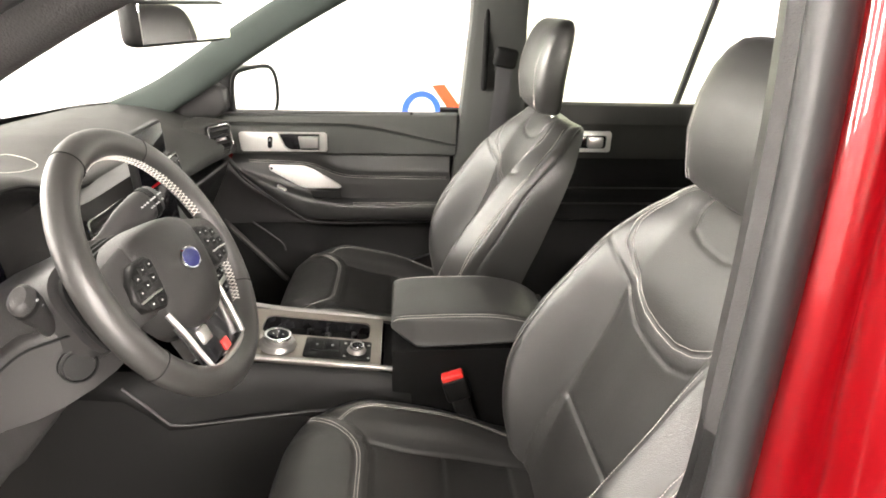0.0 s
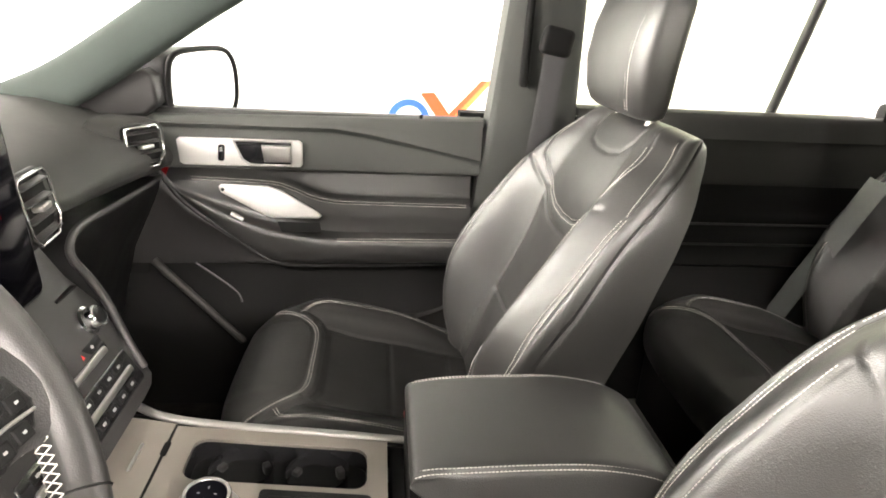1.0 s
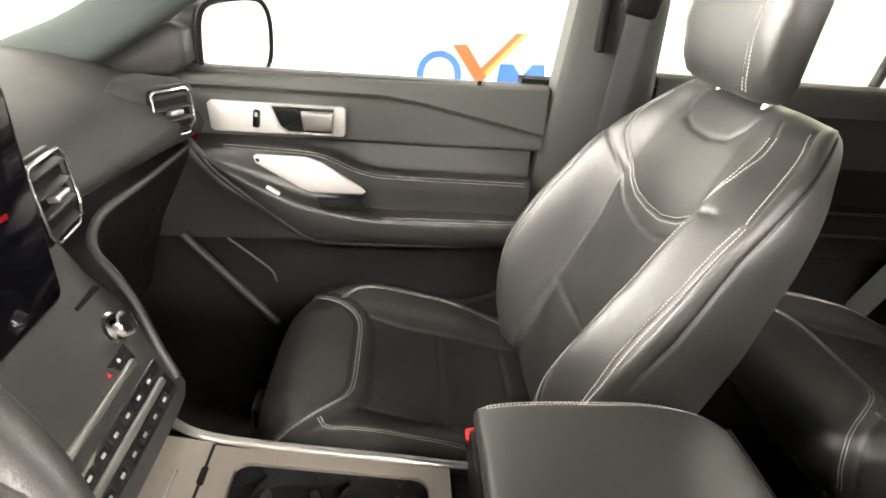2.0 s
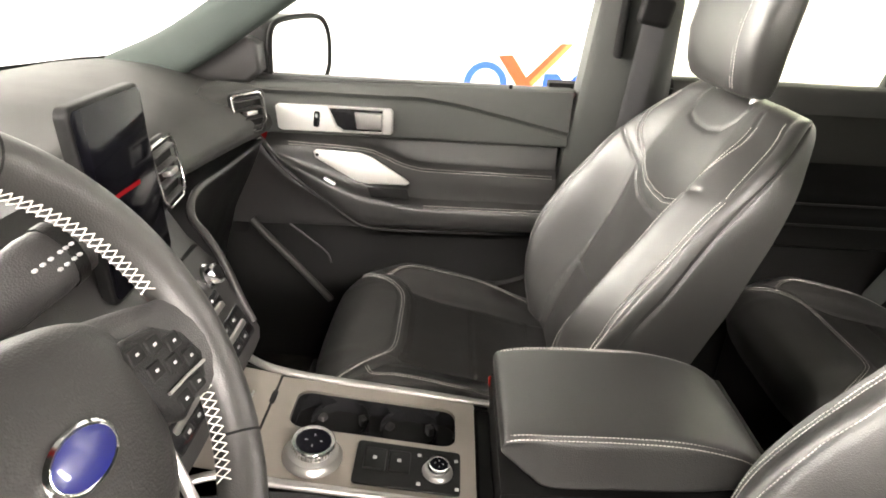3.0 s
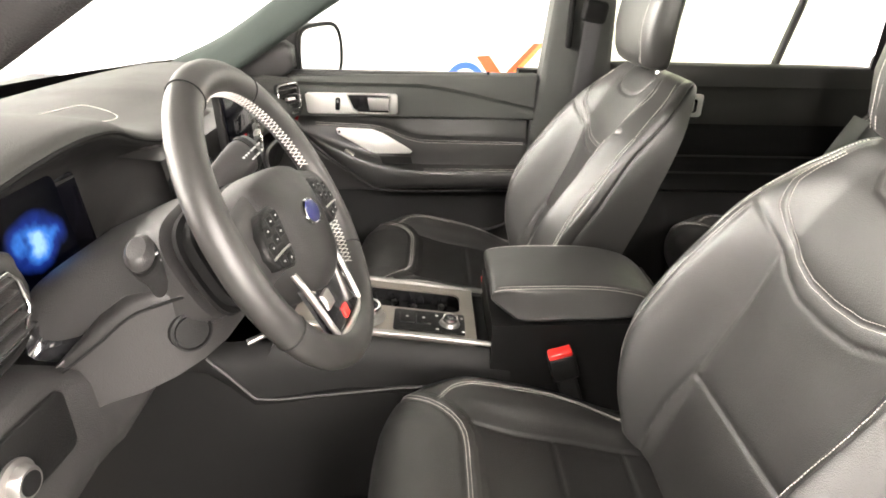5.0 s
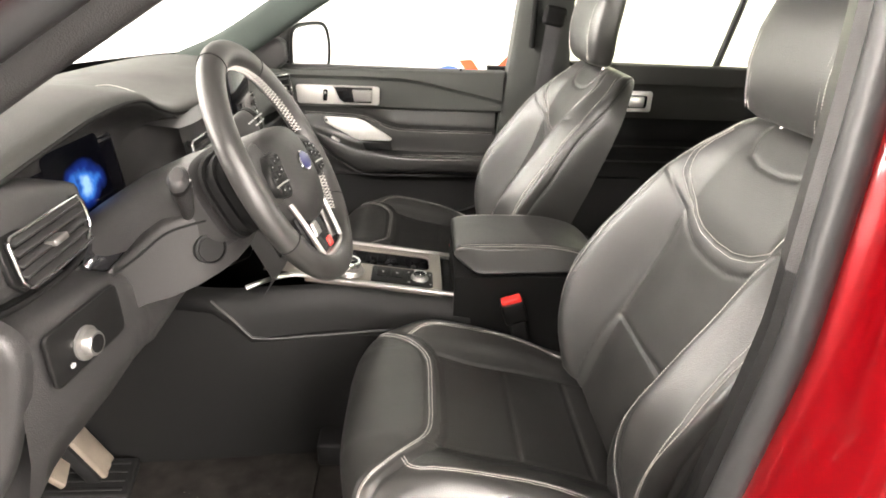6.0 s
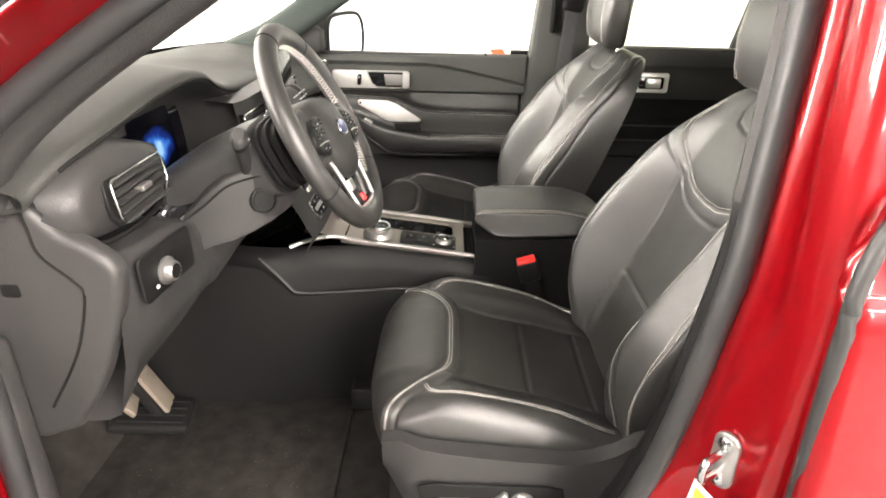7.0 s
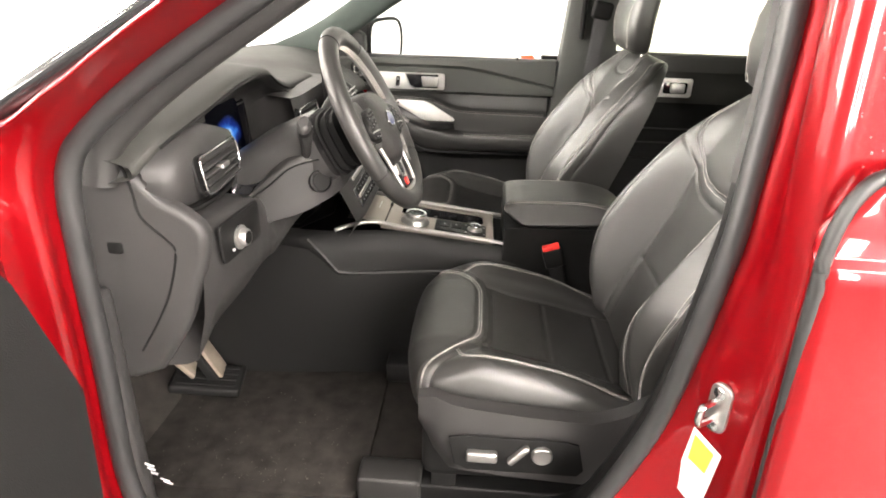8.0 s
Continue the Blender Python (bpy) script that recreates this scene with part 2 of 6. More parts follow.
def stitches(path, length=0.0038, gap=0.0009, r=0.00068, lift=0.0003, normal=None):
    """A row of single thread stitches lying on a path, joined in one mesh."""
    bm = bmesh.new()
    pts = resample(path, length + gap)
    for a, b in zip(pts, pts[1:]):
        d = b - a
        if d.length < 1e-5:
            continue
        b = a + d * (length / (length + gap))
        n = Vector(normal) if normal else Vector((0, 0, 1))
        a, b = a + n * lift, b + n * lift
        s = d.normalized().cross(n).normalized() * r
        u = s.cross(d.normalized()).normalized() * r
        ring = lambda c, k: [bm.verts.new(c + s * k), bm.verts.new(c + u * k), bm.verts.new(c - s * k), bm.verts.new(c - u * k)]
        rings = [ring(a, 0.4), ring(a.lerp(b, 0.25), 1.0), ring(a.lerp(b, 0.75), 1.0), ring(b, 0.4)]
        for q, w in zip(rings, rings[1:]):
            for k in range(4):
                bm.faces.new((q[k], q[(k + 1) % 4], w[(k + 1) % 4], w[k]))
    return bm


# ---- the booth ----
def wall(name, x0, x1, y0, y1, z0, z1, m=WALL, label="plain white painted booth wall"):
    return tagged(part(name, box(x0, x1, y0, y1, z0, z1, 0), m, smooth=False), label, "wall", kind="structure")


wall("ground", -6, 7, -6, 6, -0.2, 0.0, DARK_FLOOR, "unseen booth floor, darkened to cut light bounced into the cabin")
wall("wall_north", -6, 7, 4.6, 4.8, 0, 4.2)
wall("wall_south", -6, 7, -6.2, -6, 0, 4.2, SOUTH_WALL, "unseen wall behind the camera, darkened for contrast")
wall("wall_west", -6.2, -6, -6, 4.8, 0, 4.2)
wall("wall_east", 7, 7.2, -6, 4.8, 0, 4.2)
wall("booth_ceiling", -6, 7, -6, 4.8, 4.2, 4.4, DIM_CEILING, "unseen booth ceiling, kept dark for contrast")


def ceiling_light(x, y, w, d):
    t = thing("ceiling_light", "broad white panel light set in the booth ceiling", "light", (x, y, 4.19), group="panel lights of the booth")
    bm = box(-w / 2, w / 2, -d / 2, d / 2, -0.05, 0.0, 0.01)
    part("frame", bm, SATIN, t)
    part("diffuser", box(-w / 2 + 0.03, w / 2 - 0.03, -d / 2 + 0.03, d / 2 - 0.03, -0.056, -0.051, 0), LAMP, t, "glowing white diffuser")


# panels out of view; the row at x -4.7 is added to brighten the backrests
for lx, ly in ((-4.7, -2.0), (-4.7, 0.4), (-4.7, 2.8), (-1.4, -4.4), (2.0, -4.6), (3.4, -4.6), (4.8, -4.6), (3.4, -3.2), (4.8, -3.2)):
    ceiling_light(lx, ly, 1.6, 0.7)


# unseen strip lamps, added to light seat sides, backrests and door trim
def wall_light(x, y, turn):
    t = thing("wall_light", "unseen white strip lamp added at the booth wall to brighten the cabin", "light", (x, y, 0.0), group="strip lights of the booth")
    t.rotation_euler = (0, 0, radians(turn))
    part("housing", box(-0.2, 0.2, -0.08, 0.0, 0.0, 3.4, 0.01), SATIN, t)
    part("diffuser", box(-0.17, 0.17, 0.001, 0.006, 1.3, 3.35, 0), LAMP, t, "glowing white diffuser")


for lx in (2.2, 3.4, 4.6):
    wall_light(lx, -5.85, 0)
for ly in (-5.0, -3.8, -2.6, -0.2, 2.6):
    wall_light(-5.85, ly, -90)
for ly in (-1.5, 1.0, 3.4):
    wall_light(6.85, ly, 90)


# ---- front seats ----
def smooth(table, x):
    """Look-up through a table with rounded joints."""
    if x <= table[0][0]:
        return table[0][1]
    if x >= table[-1][0]:
        return table[-1][1]
    for i in range(len(table) - 1):
        (x0, y0), (x1, y1) = table[i], table[i + 1]
        if x <= x1:
            d = (y1 - y0) / (x1 - x0)
            m0 = d if i == 0 else (y1 - table[i - 1][1]) / (x1 - table[i - 1][0])
            m1 = d if i + 2 == len(table) else (table[i + 2][1] - y0) / (table[i + 2][0] - x0)
            h, t = x1 - x0, (x - x0) / (x1 - x0)
            return (2 * t**3 - 3 * t * t + 1) * y0 + (t**3 - 2 * t * t + t) * h * m0 + (3 * t * t - 2 * t**3) * y1 + (t**3 - t * t) * h * m1


def seam_distance(pts, lines):
    """Distance of 2D points to the nearest of some polylines, mirrored in the second coordinate."""
    best = np.full(len(pts), 9.0)
    for line in lines:
        for sign in (1, -1):
            q = np.array([(a, sign * b) for a, b in line])
            for p0, p1 in zip(q, q[1:]):
                e = p1 - p0
                w = pts - p0
                s = np.clip((w @ e) / (e @ e), 0, 1)
                best = np.minimum(best, np.linalg.norm(w - s[:, None] * e, axis=1))
    return best


CUSH_X = [(-0.20, 0.02), (-0.16, -0.012), (-0.12, -0.034), (-0.09, -0.041), (-0.06, -0.040), (-0.03, -0.027), (0.0, -0.002), (0.03, 0.028), (0.06, 0.059), (0.10, 0.1), (0.15, 0.15), (0.25, 0.25), (0.5, 0.5)]
CUSH_Z = [(-0.20, 0.63), (-0.16, 0.652), (-0.12, 0.683), (-0.09, 0.712), (-0.06, 0.742), (-0.03, 0.768), (0.0, 0.783), (0.03, 0.790), (0.06, 0.791), (0.10, 0.786), (0.15, 0.771), (0.20, 0.756), (0.25, 0.743), (0.37, 0.708), (0.5, 0.69)]
CUSH_B = [(-0.2, -0.004), (0.0, -0.004), (0.04, 0.0), (0.08, 0.012), (0.12, 0.025), (0.18, 0.034), (0.26, 0.036), (0.32, 0.032), (0.38, 0.02), (0.5, 0.0)]
FRONT_SEAM = [(0.0, 0.099), (0.06, 0.099), (0.09, 0.097), (0.112, 0.09), (0.13, 0.076), (0.148, 0.056), (0.168, 0.028), (0.185, -0.004), (0.2, -0.035), (0.21, -0.06), (0.218, -0.09), (0.22, -0.11)]
BAND_SEAM = [(0.0, 0.121), (0.06, 0.121), (0.1, 0.119), (0.125, 0.109), (0.145, 0.094), (0.165, 0.07), (0.187, 0.04), (0.206, 0.008), (0.222, -0.025), (0.234, -0.052), (0.242, -0.085), (0.245, -0.11)]
CREASE = [(0.1, 0.126), (0.18, 0.122), (0.25, 0.122), (0.37, 0.13), (0.5, 0.14)]
RIDGE = [(0.058, 0.168), (0.068, 0.184), (0.085, 0.195), (0.12, 0.2), (0.25, 0.2), (0.36, 0.2), (0.39, 0.197)]
CUSH_LINES = [
    [(a, w) for w, a in FRONT_SEAM],
    [(a, w) for w, a in BAND_SEAM],
    CREASE,
    RIDGE,
    [(0.248, 0.0), (0.248, 0.122)],
    [(0.37, 0.0), (0.37, 0.13)],
]


def front_limit(w):
    return lerp(FRONT_SEAM, abs(w)) if abs(w) < 0.22 else -0.3


def band_limit(w):
    return lerp(BAND_SEAM, abs(w)) if abs(w) < 0.245 else -0.3


def cushion_point(a, s):
    """Seat base: a runs from under the nose to the back, s from side to side (-1 to 1). Gives the place and its seam coordinates."""
    x, z, b = smooth(CUSH_X, a), smooth(CUSH_Z, a), smooth(CUSH_B, a)
    w = 0.2 * abs(s) / 0.62 if abs(s) <= 0.62 else 0.2 + 0.14 * (abs(s) - 0.62) / 0.38
    low = min(0.0, lerp([(-0.05, 0.735), (0.05, 0.729), (0.36, 0.69), (0.5, 0.67)], a) - z)
    u = smooth([(0.0, 0.0), (0.2, 0.2), (0.222, 0.22), (0.245, 0.234), (0.27, 0.242), (0.305, 0.244), (0.34, 0.236)], w)
    h = smooth([(0.0, 0.0), (0.1, 0.001), (0.122, 0.002 + 0.02 * b), (0.145, 0.36 * b), (0.17, 0.8 * b), (0.2, b), (0.222, b - 0.008), (0.245, 0.68 * b + 0.25 * low), (0.27, 0.36 * b + 0.5 * low), (0.305, 0.1 * b + 0.8 * low), (0.34, low)], w)
    nose = ease(0.11, -0.05, a)
    pull = nose * smooth([(0.0, 0.0), (0.08, 0.001), (0.14, 0.008), (0.18, 0.018), (0.21, 0.032), (0.24, 0.054), (0.28, 0.09), (0.34, 0.15)], w)
    # the rolled band overhangs the insert behind it
    step = -0.007 * ease(0.0, 0.010, a - band_limit(w)) * ease(0.22, 0.17, w) * ease(0.3, 0.16, a)
    return Vector((x + pull, math.copysign(u, s), z + h + step)), (a, math.copysign(w, s))


BACK_V = [(0.0, 0.0), (0.54, 0.54), (0.57, 0.567), (0.60, 0.585), (0.63, 0.591), (0.66, 0.586), (0.70, 0.57)]
BACK_D = [(0.0, 0.0), (0.1, 0.004), (0.3, 0.002), (0.42, 0.012), (0.5, 0.008), (0.54, 0.0), (0.57, -0.007), (0.60, -0.02), (0.63, -0.042), (0.66, -0.06), (0.70, -0.07)]
BACK_W = [(-0.05, 0.2), (0.0, 0.208), (0.1, 0.238), (0.2, 0.262), (0.3, 0.264), (0.4, 0.25), (0.46, 0.236), (0.51, 0.216), (0.55, 0.192), (0.6, 0.16), (0.645, 0.13), (0.7, 0.11)]
BACK_B = [(-0.05, 0.01), (0.0, 0.03), (0.06, 0.068), (0.13, 0.095), (0.2, 0.103), (0.28, 0.094), (0.35, 0.074), (0.42, 0.05), (0.48, 0.028), (0.54, 0.01), (0.7, 0.0)]
YOKE = [(0.0, 0.352), (0.06, 0.356), (0.1, 0.371), (0.14, 0.402), (0.175, 0.432), (0.2, 0.443), (0.235, 0.452), (0.27, 0.459), (0.308, 0.465)]
BIB = [(0.0, 0.381), (0.05, 0.384), (0.09, 0.396), (0.13, 0.42), (0.157, 0.45), (0.169, 0.487), (0.164, 0.52), (0.15, 0.55), (0.132, 0.575)]
BACK_LINES = [
    [(v, w) for w, v in YOKE if w < 0.21],
    [(v, w) for w, v in BIB],
    [(0.575, 0.083), (0.545, 0.082), (0.522, 0.066), (0.513, 0.03), (0.512, 0.0)],
    [(-0.05, 0.118), (0.02, 0.126), (0.1, 0.13), (0.25, 0.132), (0.39, 0.13)],
    [(-0.05, 0.185), (0.1, 0.197), (0.3, 0.2), (0.425, 0.19)],
    [(-0.05, 0.232), (0.2, 0.258), (0.35, 0.25), (0.455, 0.236)],
    [(0.165, 0.0), (0.165, 0.13)],
    [(0.0, 0.315), (0.3, 0.33), (0.5, 0.30), (0.7, 0.24)],
    [(0.455, 0.236), (0.5, 0.218), (0.55, 0.19), (0.585, 0.165)],
]
LEAN_BACK = radians(22.8)
BACK_UP = Vector((math.sin(LEAN_BACK), 0, math.cos(LEAN_BACK)))
BACK_OUT = Vector((-math.cos(LEAN_BACK), 0, math.sin(LEAN_BACK)))
HINGE = Vector((0.405, 0, 0.72))


def back_point(b, s):
    """Backrest: b runs up and over its top, s from one rear edge round the front to the other."""
    v, d, half, k = smooth(BACK_V, b), smooth(BACK_D, b), smooth(BACK_W, b), abs(s)
    bol = smooth(BACK_B, b)
    if k <= 0.66:
        r = k / 0.66
        u = half * r
        w = 0.25 * r if half > 0.25 else u
        g = ease(0.46, 0.80, r) - 0.16 * ease(0.8, 1.0, r)
        dd = d + bol * g - 0.02 * ease(0.75, 1.0, r)
        p = (v * 1.0, u)
    else:
        q = (k - 0.66) / 0.34
        dd0 = d + bol * 0.84 - 0.02
        rear = -0.068 - 0.012 * ease(0.3, 0.0, v)
        u = half + 0.013 * math.sin(q * math.pi * 0.8) - 0.012 * q * q
        dd = dd0 + (rear - dd0) * (1 - math.cos(q * math.pi / 2))
        p = (v, half + 0.16 * q)
    pt = HINGE + BACK_UP * v + BACK_OUT * dd + Vector((0, math.copysign(u, s), 0))
    return pt, (b, math.copysign(p[1], s))


def skin(point, arange, n, m, lines, groove=0.0024, puff=0.002, width=0.0036):
    """Samples a surface, cuts grooves along its seams and lets the panels swell between them."""
    A = np.linspace(arange[0], arange[1], n)
    S = np.linspace(-1, 1, m)
    P = np.zeros((n, m, 3))
    C = np.zeros((n, m, 2))
    for i, a in enumerate(A):
        for j, s in enumerate(S):
            p, c = point(a, s)
            P[i, j], C[i, j] = p, c
    N = np.cross(np.gradient(P, axis=0), np.gradient(P, axis=1))
    N /= np.linalg.norm(N, axis=2, keepdims=True) + 1e-9
    d = seam_distance(C.reshape(-1, 2), lines).reshape(n, m)
    off = puff * (1 - np.exp(-d / 0.022)) - groove * np.exp(-((d / width) ** 2))
    wr = np.array([[noise.noise(Vector((C[i, j, 0] * 14, C[i, j, 1] * 14, 3.3))) for j in range(m)] for i in range(n)])
    off += 0.0015 * wr * np.clip(d / 0.03, 0, 1)
    return P, N, C, P + N * off[..., None]


def panel(name, Q, C, inside, material, parent, label=""):
    """One panel of a sampled surface: the faces whose seam coordinates lie inside a region, shaded with the whole surface's normals."""
    n, m = Q.shape[:2]
    normals = np.cross(np.gradient(Q, axis=0), np.gradient(Q, axis=1))
    normals /= np.linalg.norm(normals, axis=2, keepdims=True) + 1e-9
    bm = bmesh.new()
    made = {}

    def vert(i, j):
        if (i, j) not in made:
            made[i, j] = bm.verts.new(Q[i, j])
        return made[i, j]

    for i in range(n - 1):
        for j in range(m - 1):
            c = (C[i, j] + C[i + 1, j + 1]) / 2
            if inside(c[0], c[1]):
                bm.faces.new((vert(i, j), vert(i + 1, j), vert(i + 1, j + 1), vert(i, j + 1)))
    keys = list(made)
    ob = part(name, bm, material, parent, label)
    ob.data.normals_split_custom_set_from_vertices([normals[k] for k in keys])
    return ob


def on_surface(P, N, C, line, off=0.0, lift=0.001):
    """A line in seam coordinates, shifted sideways by off, laid on a sampled surface."""
    pts = [Vector((a, w, 0)) for a, w in line]
    dense = resample(pts, 0.004)
    flat = C.reshape(-1, 2)
    P2, N2 = P.reshape(-1, 3), N.reshape(-1, 3)
    out = []
    for i, p in enumerate(dense):
        d = (dense[min(i + 1, len(dense) - 1)] - dense[max(i - 1, 0)]).normalized()
        q = np.array((p.x - d.y * off, p.y + d.x * off))
        k = np.argsort(((flat - q) ** 2).sum(1))[:4]
        wgt = 1 / (np.linalg.norm(flat[k] - q, axis=1) + 1e-4)
        wgt /= wgt.sum()
        out.append(Vector((P2[k] * wgt[:, None]).sum(0) + lift * (N2[k] * wgt[:, None]).sum(0)))
    for _ in range(2):
        out = [out[0]] + [(out[i - 1] + out[i] * 2 + out[i + 1]) / 4 for i in range(1, len(out) - 1)] + [out[-1]]
    return out


def mirrored(line):
    return [(a, -w) for a, w in line]


CUSHION = skin(cushion_point, (-0.2, 0.5), 190, 220, CUSH_LINES)
BACKREST = skin(back_point, (-0.04, 0.645), 200, 270, BACK_LINES)


def headrest_mesh():
    """A cushion of rounded sections, fuller at the front, narrowing to the top."""
    rows = []
    for h, w, d, fwd in ((0.0, 0.17, 0.05, 0.0), (0.002, 0.20, 0.075, 0.001), (0.009, 0.225, 0.10, 0.003), (0.03, 0.245, 0.118, 0.008), (0.08, 0.258, 0.128, 0.014), (0.13, 0.26, 0.124, 0.012),
                         (0.17, 0.25, 0.112, 0.006), (0.195, 0.232, 0.092, 0.0), (0.209, 0.205, 0.064, -0.004), (0.214, 0.16, 0.03, -0.006)):
        row = []
        for k in range(44):
            a = 2 * math.pi * k / 44
            c, s = math.cos(a), math.sin(a)
            e = 0.5
            row.append((-(d * 0.64 / 2) * math.copysign(abs(c) ** e, c) - fwd, w / 2 * math.copysign(abs(s) ** e, s), h))
        rows.append(row)
    return grid(rows, close_u=True, cap=True)


def front_seat(at, outer, label):
    """at: place of the seat's origin; outer: the side of the door (-1 or 1)."""
    t = thing("front_seat", label, "car seat", at, group="front seats")
    P, N, C, Q = CUSHION
    fold = lambda a: lerp(CREASE, a)
    panel("seat_insert", Q, C, lambda a, w: abs(w) < fold(a) and a > band_limit(w), PERF, t, "perforated black leather seat panel")
    panel("seat_front", Q, C, lambda a, w: a <= front_limit(w), LEATHER, t)
    panel("seat_band", Q, C, lambda a, w: front_limit(w) < a <= band_limit(w), LEATHER, t)
    for sg in (1, -1):
        panel("seat_bolster", Q, C, lambda a, w: a > band_limit(w) and w * sg >= fold(a), LEATHER, t)
    seams = bmesh.new()
    fs = CUSH_LINES[0]
    whole = list(reversed(mirrored(fs))) + fs[1:]
    for off in (-0.0025, -0.0075):
        join(seams, stitches(on_surface(Q, N, C, whole, off)))
    for sg, line in ((1, RIDGE), (-1, mirrored(RIDGE))):
        for off in (0.0025, -0.0025):
            join(seams, stitches(on_surface(Q, N, C, line, off)))
    tagged(part("seat_stitching", seams, THREAD, t), "pale contrast stitching", kind="stuff")
    P, N, C, Q = BACKREST
    yoke = lambda w: lerp(YOKE, abs(w))
    crease = lambda b: lerp([(-0.05, 0.118), (0.02, 0.126), (0.1, 0.13), (0.25, 0.132), (0.39, 0.13)], b)
    panel("back_insert", Q, C, lambda b, w: b < yoke(w) and abs(w) < crease(b), PERF, t, "perforated black leather back panel")
    side = lambda b: lerp([(0.0, 0.315), (0.3, 0.33), (0.5, 0.30), (0.7, 0.24)], b)
    bib = lambda b: lerp([(0.381, 0.0), (0.384, 0.05), (0.396, 0.09), (0.42, 0.13), (0.45, 0.157), (0.487, 0.169), (0.52, 0.164), (0.55, 0.15), (0.575, 0.132), (0.7, 0.12)], b)
    panel("back_bib", Q, C, lambda b, w: b > 0.381 and abs(w) < bib(b), PERF, t, "soft black leather bib panel")
    panel("back_yoke", Q, C, lambda b, w: b >= yoke(w) and abs(w) < side(b) and not (b > 0.381 and abs(w) < bib(b)), LEATHER, t)
    for sg in (1, -1):
        panel("back_bolster", Q, C, lambda b, w: b < yoke(w) and crease(b) <= w * sg < side(b), LEATHER, t)
        panel("side_panel", Q, C, lambda b, w: w * sg >= side(b), LEATHER, t)
    seams = bmesh.new()
    rim = BACK_LINES[1][:-1]
    whole = list(reversed(mirrored(rim))) + rim[1:]
    for off in (0.0045, -0.0045):
        join(seams, stitches(on_surface(Q, N, C, whole, off)))
    for line in (BACK_LINES[4], mirrored(BACK_LINES[4])):
        join(seams, stitches(on_surface(Q, N, C, line, 0.004)))
    for line in (BACK_LINES[5], mirrored(BACK_LINES[5])):
        for off in (0.004, -0.004):
            join(seams, stitches(on_surface(Q, N, C, line, off)))
    for line in (BACK_LINES[8], mirrored(BACK_LINES[8])):
        join(seams, stitches(on_surface(Q, N, C, line, 0.004)))
    tagged(part("back_stitching", seams, THREAD, t), "pale contrast stitching", kind="stuff")
    # rear shell of the backrest
    rows = []
    for v in np.linspace(-0.03, 0.575, 16):
        half = smooth(BACK_W, v) - 0.008
        rear = -0.055 - 0.012 * ease(0.3, 0.0, v)
        bulge = 0.03 * math.sin(math.pi * min(1, max(0, (v + 0.03) / 0.6)))
        row = []
        for k in range(17):
            r = -1 + 2 * k / 16
            row.append(HINGE + BACK_UP * v + BACK_OUT * (rear + 0.012 - bulge * (1 - abs(r) ** 4) - 0.01) + Vector((0, half * r, 0)))
        rows.append(row)
    part("back_shell", grid(rows), PLASTIC, t, "moulded plastic back shell")
    # headrest
    m = pose(0.627, 0, 1.258, 0, 5, 0)
    hr = part("headrest", moved(headrest_mesh(), m), LEATHER, t)
    seams = bmesh.new()
    for sg in (1, -1):
        for off in (0.0, 0.009):
            line = [m @ Vector((-0.0393 - f - 0.0025, sg * (0.088 + off), h)) for h, f in ((0.012, -0.006), (0.03, 0.0), (0.08, 0.0088), (0.13, 0.0055), (0.165, -0.005))]
            join(seams, stitches(spline(line, 6), normal=(-1, 0, 0.2)))
    tagged(part("headrest_stitching", seams, THREAD, hr), "pale contrast stitching", kind="stuff")
    for sg in (1, -1):
        part("headrest_post", sweep([(0.638, sg * 0.065, 1.22), (0.652, sg * 0.065, 1.28)], 0.0065, 12), SATIN, t, "satin steel post")
    # side cover with the seat switches
    o = outer
    rows = []
    for x in np.linspace(-0.005, 0.46, 16):
        top = lerp([(-0.005, 0.745), (0.02, 0.757), (0.09, 0.745), (0.2, 0.736), (0.31, 0.73), (0.36, 0.745), (0.40, 0.775), (0.46, 0.79)], x)
        low = lerp([(-0.005, 0.70), (0.04, 0.612), (0.1, 0.605), (0.33, 0.592), (0.46, 0.59)], x)
        bow = 0.008 * math.sin(math.pi * (x + 0.005) / 0.465)
        rows.append([(x, o * (0.255 - 0.02 * ease(0.06, -0.005, x)), top + 0.004), (x, o * (0.276 + bow - 0.02 * ease(0.06, -0.005, x)), top), (x, o * (0.288 + bow - 0.03 * ease(0.06, -0.005, x)), (top + low) / 2),
                     (x, o * (0.28 + bow - 0.03 * ease(0.06, -0.005, x)), low), (x, o * 0.25, low - 0.01)])
    part("side_cover", grid(rows), PLASTIC_L, t, "grey plastic side cover")
    if outer < 0:
        sw = part("switch_panel", plate([(-0.115, 0.03), (-0.105, -0.032), (-0.08, -0.045), (0.12, -0.045), (0.13, -0.03), (0.115, 0.03), (0.09, 0.036), (-0.095, 0.036)], (0.17, -0.294, 0.664), (1, 0, 0), (0, -0.06, 1), 0.004, 0.002), BLACK, t, "dark recessed switch panel")
        part("seat_slide_switch", moved(box(-0.028, 0.028, -0.012, 0.004, -0.011, 0.011, 0.005, 3), pose(0.115, -0.299, 0.660)), SATIN, sw)
        part("recline_switch", moved(box(-0.006, 0.006, -0.012, 0.004, -0.025, 0.025, 0.005, 3), pose(0.180, -0.299, 0.668, 0, 40, 0)), SATIN, sw)
        part("lumbar_switch", moved(lathe([(0.019, 0), (0.019, 0.006), (0.016, 0.009), (0.006, 0.007)], 24), pose(0.222, -0.298, 0.668, 90, 0, 0)), SATIN, sw)
    # base and runners
    part("seat_base", box(-0.0, 0.46, -0.23, 0.23, 0.53, 0.66, 0.02), BLACK, t)
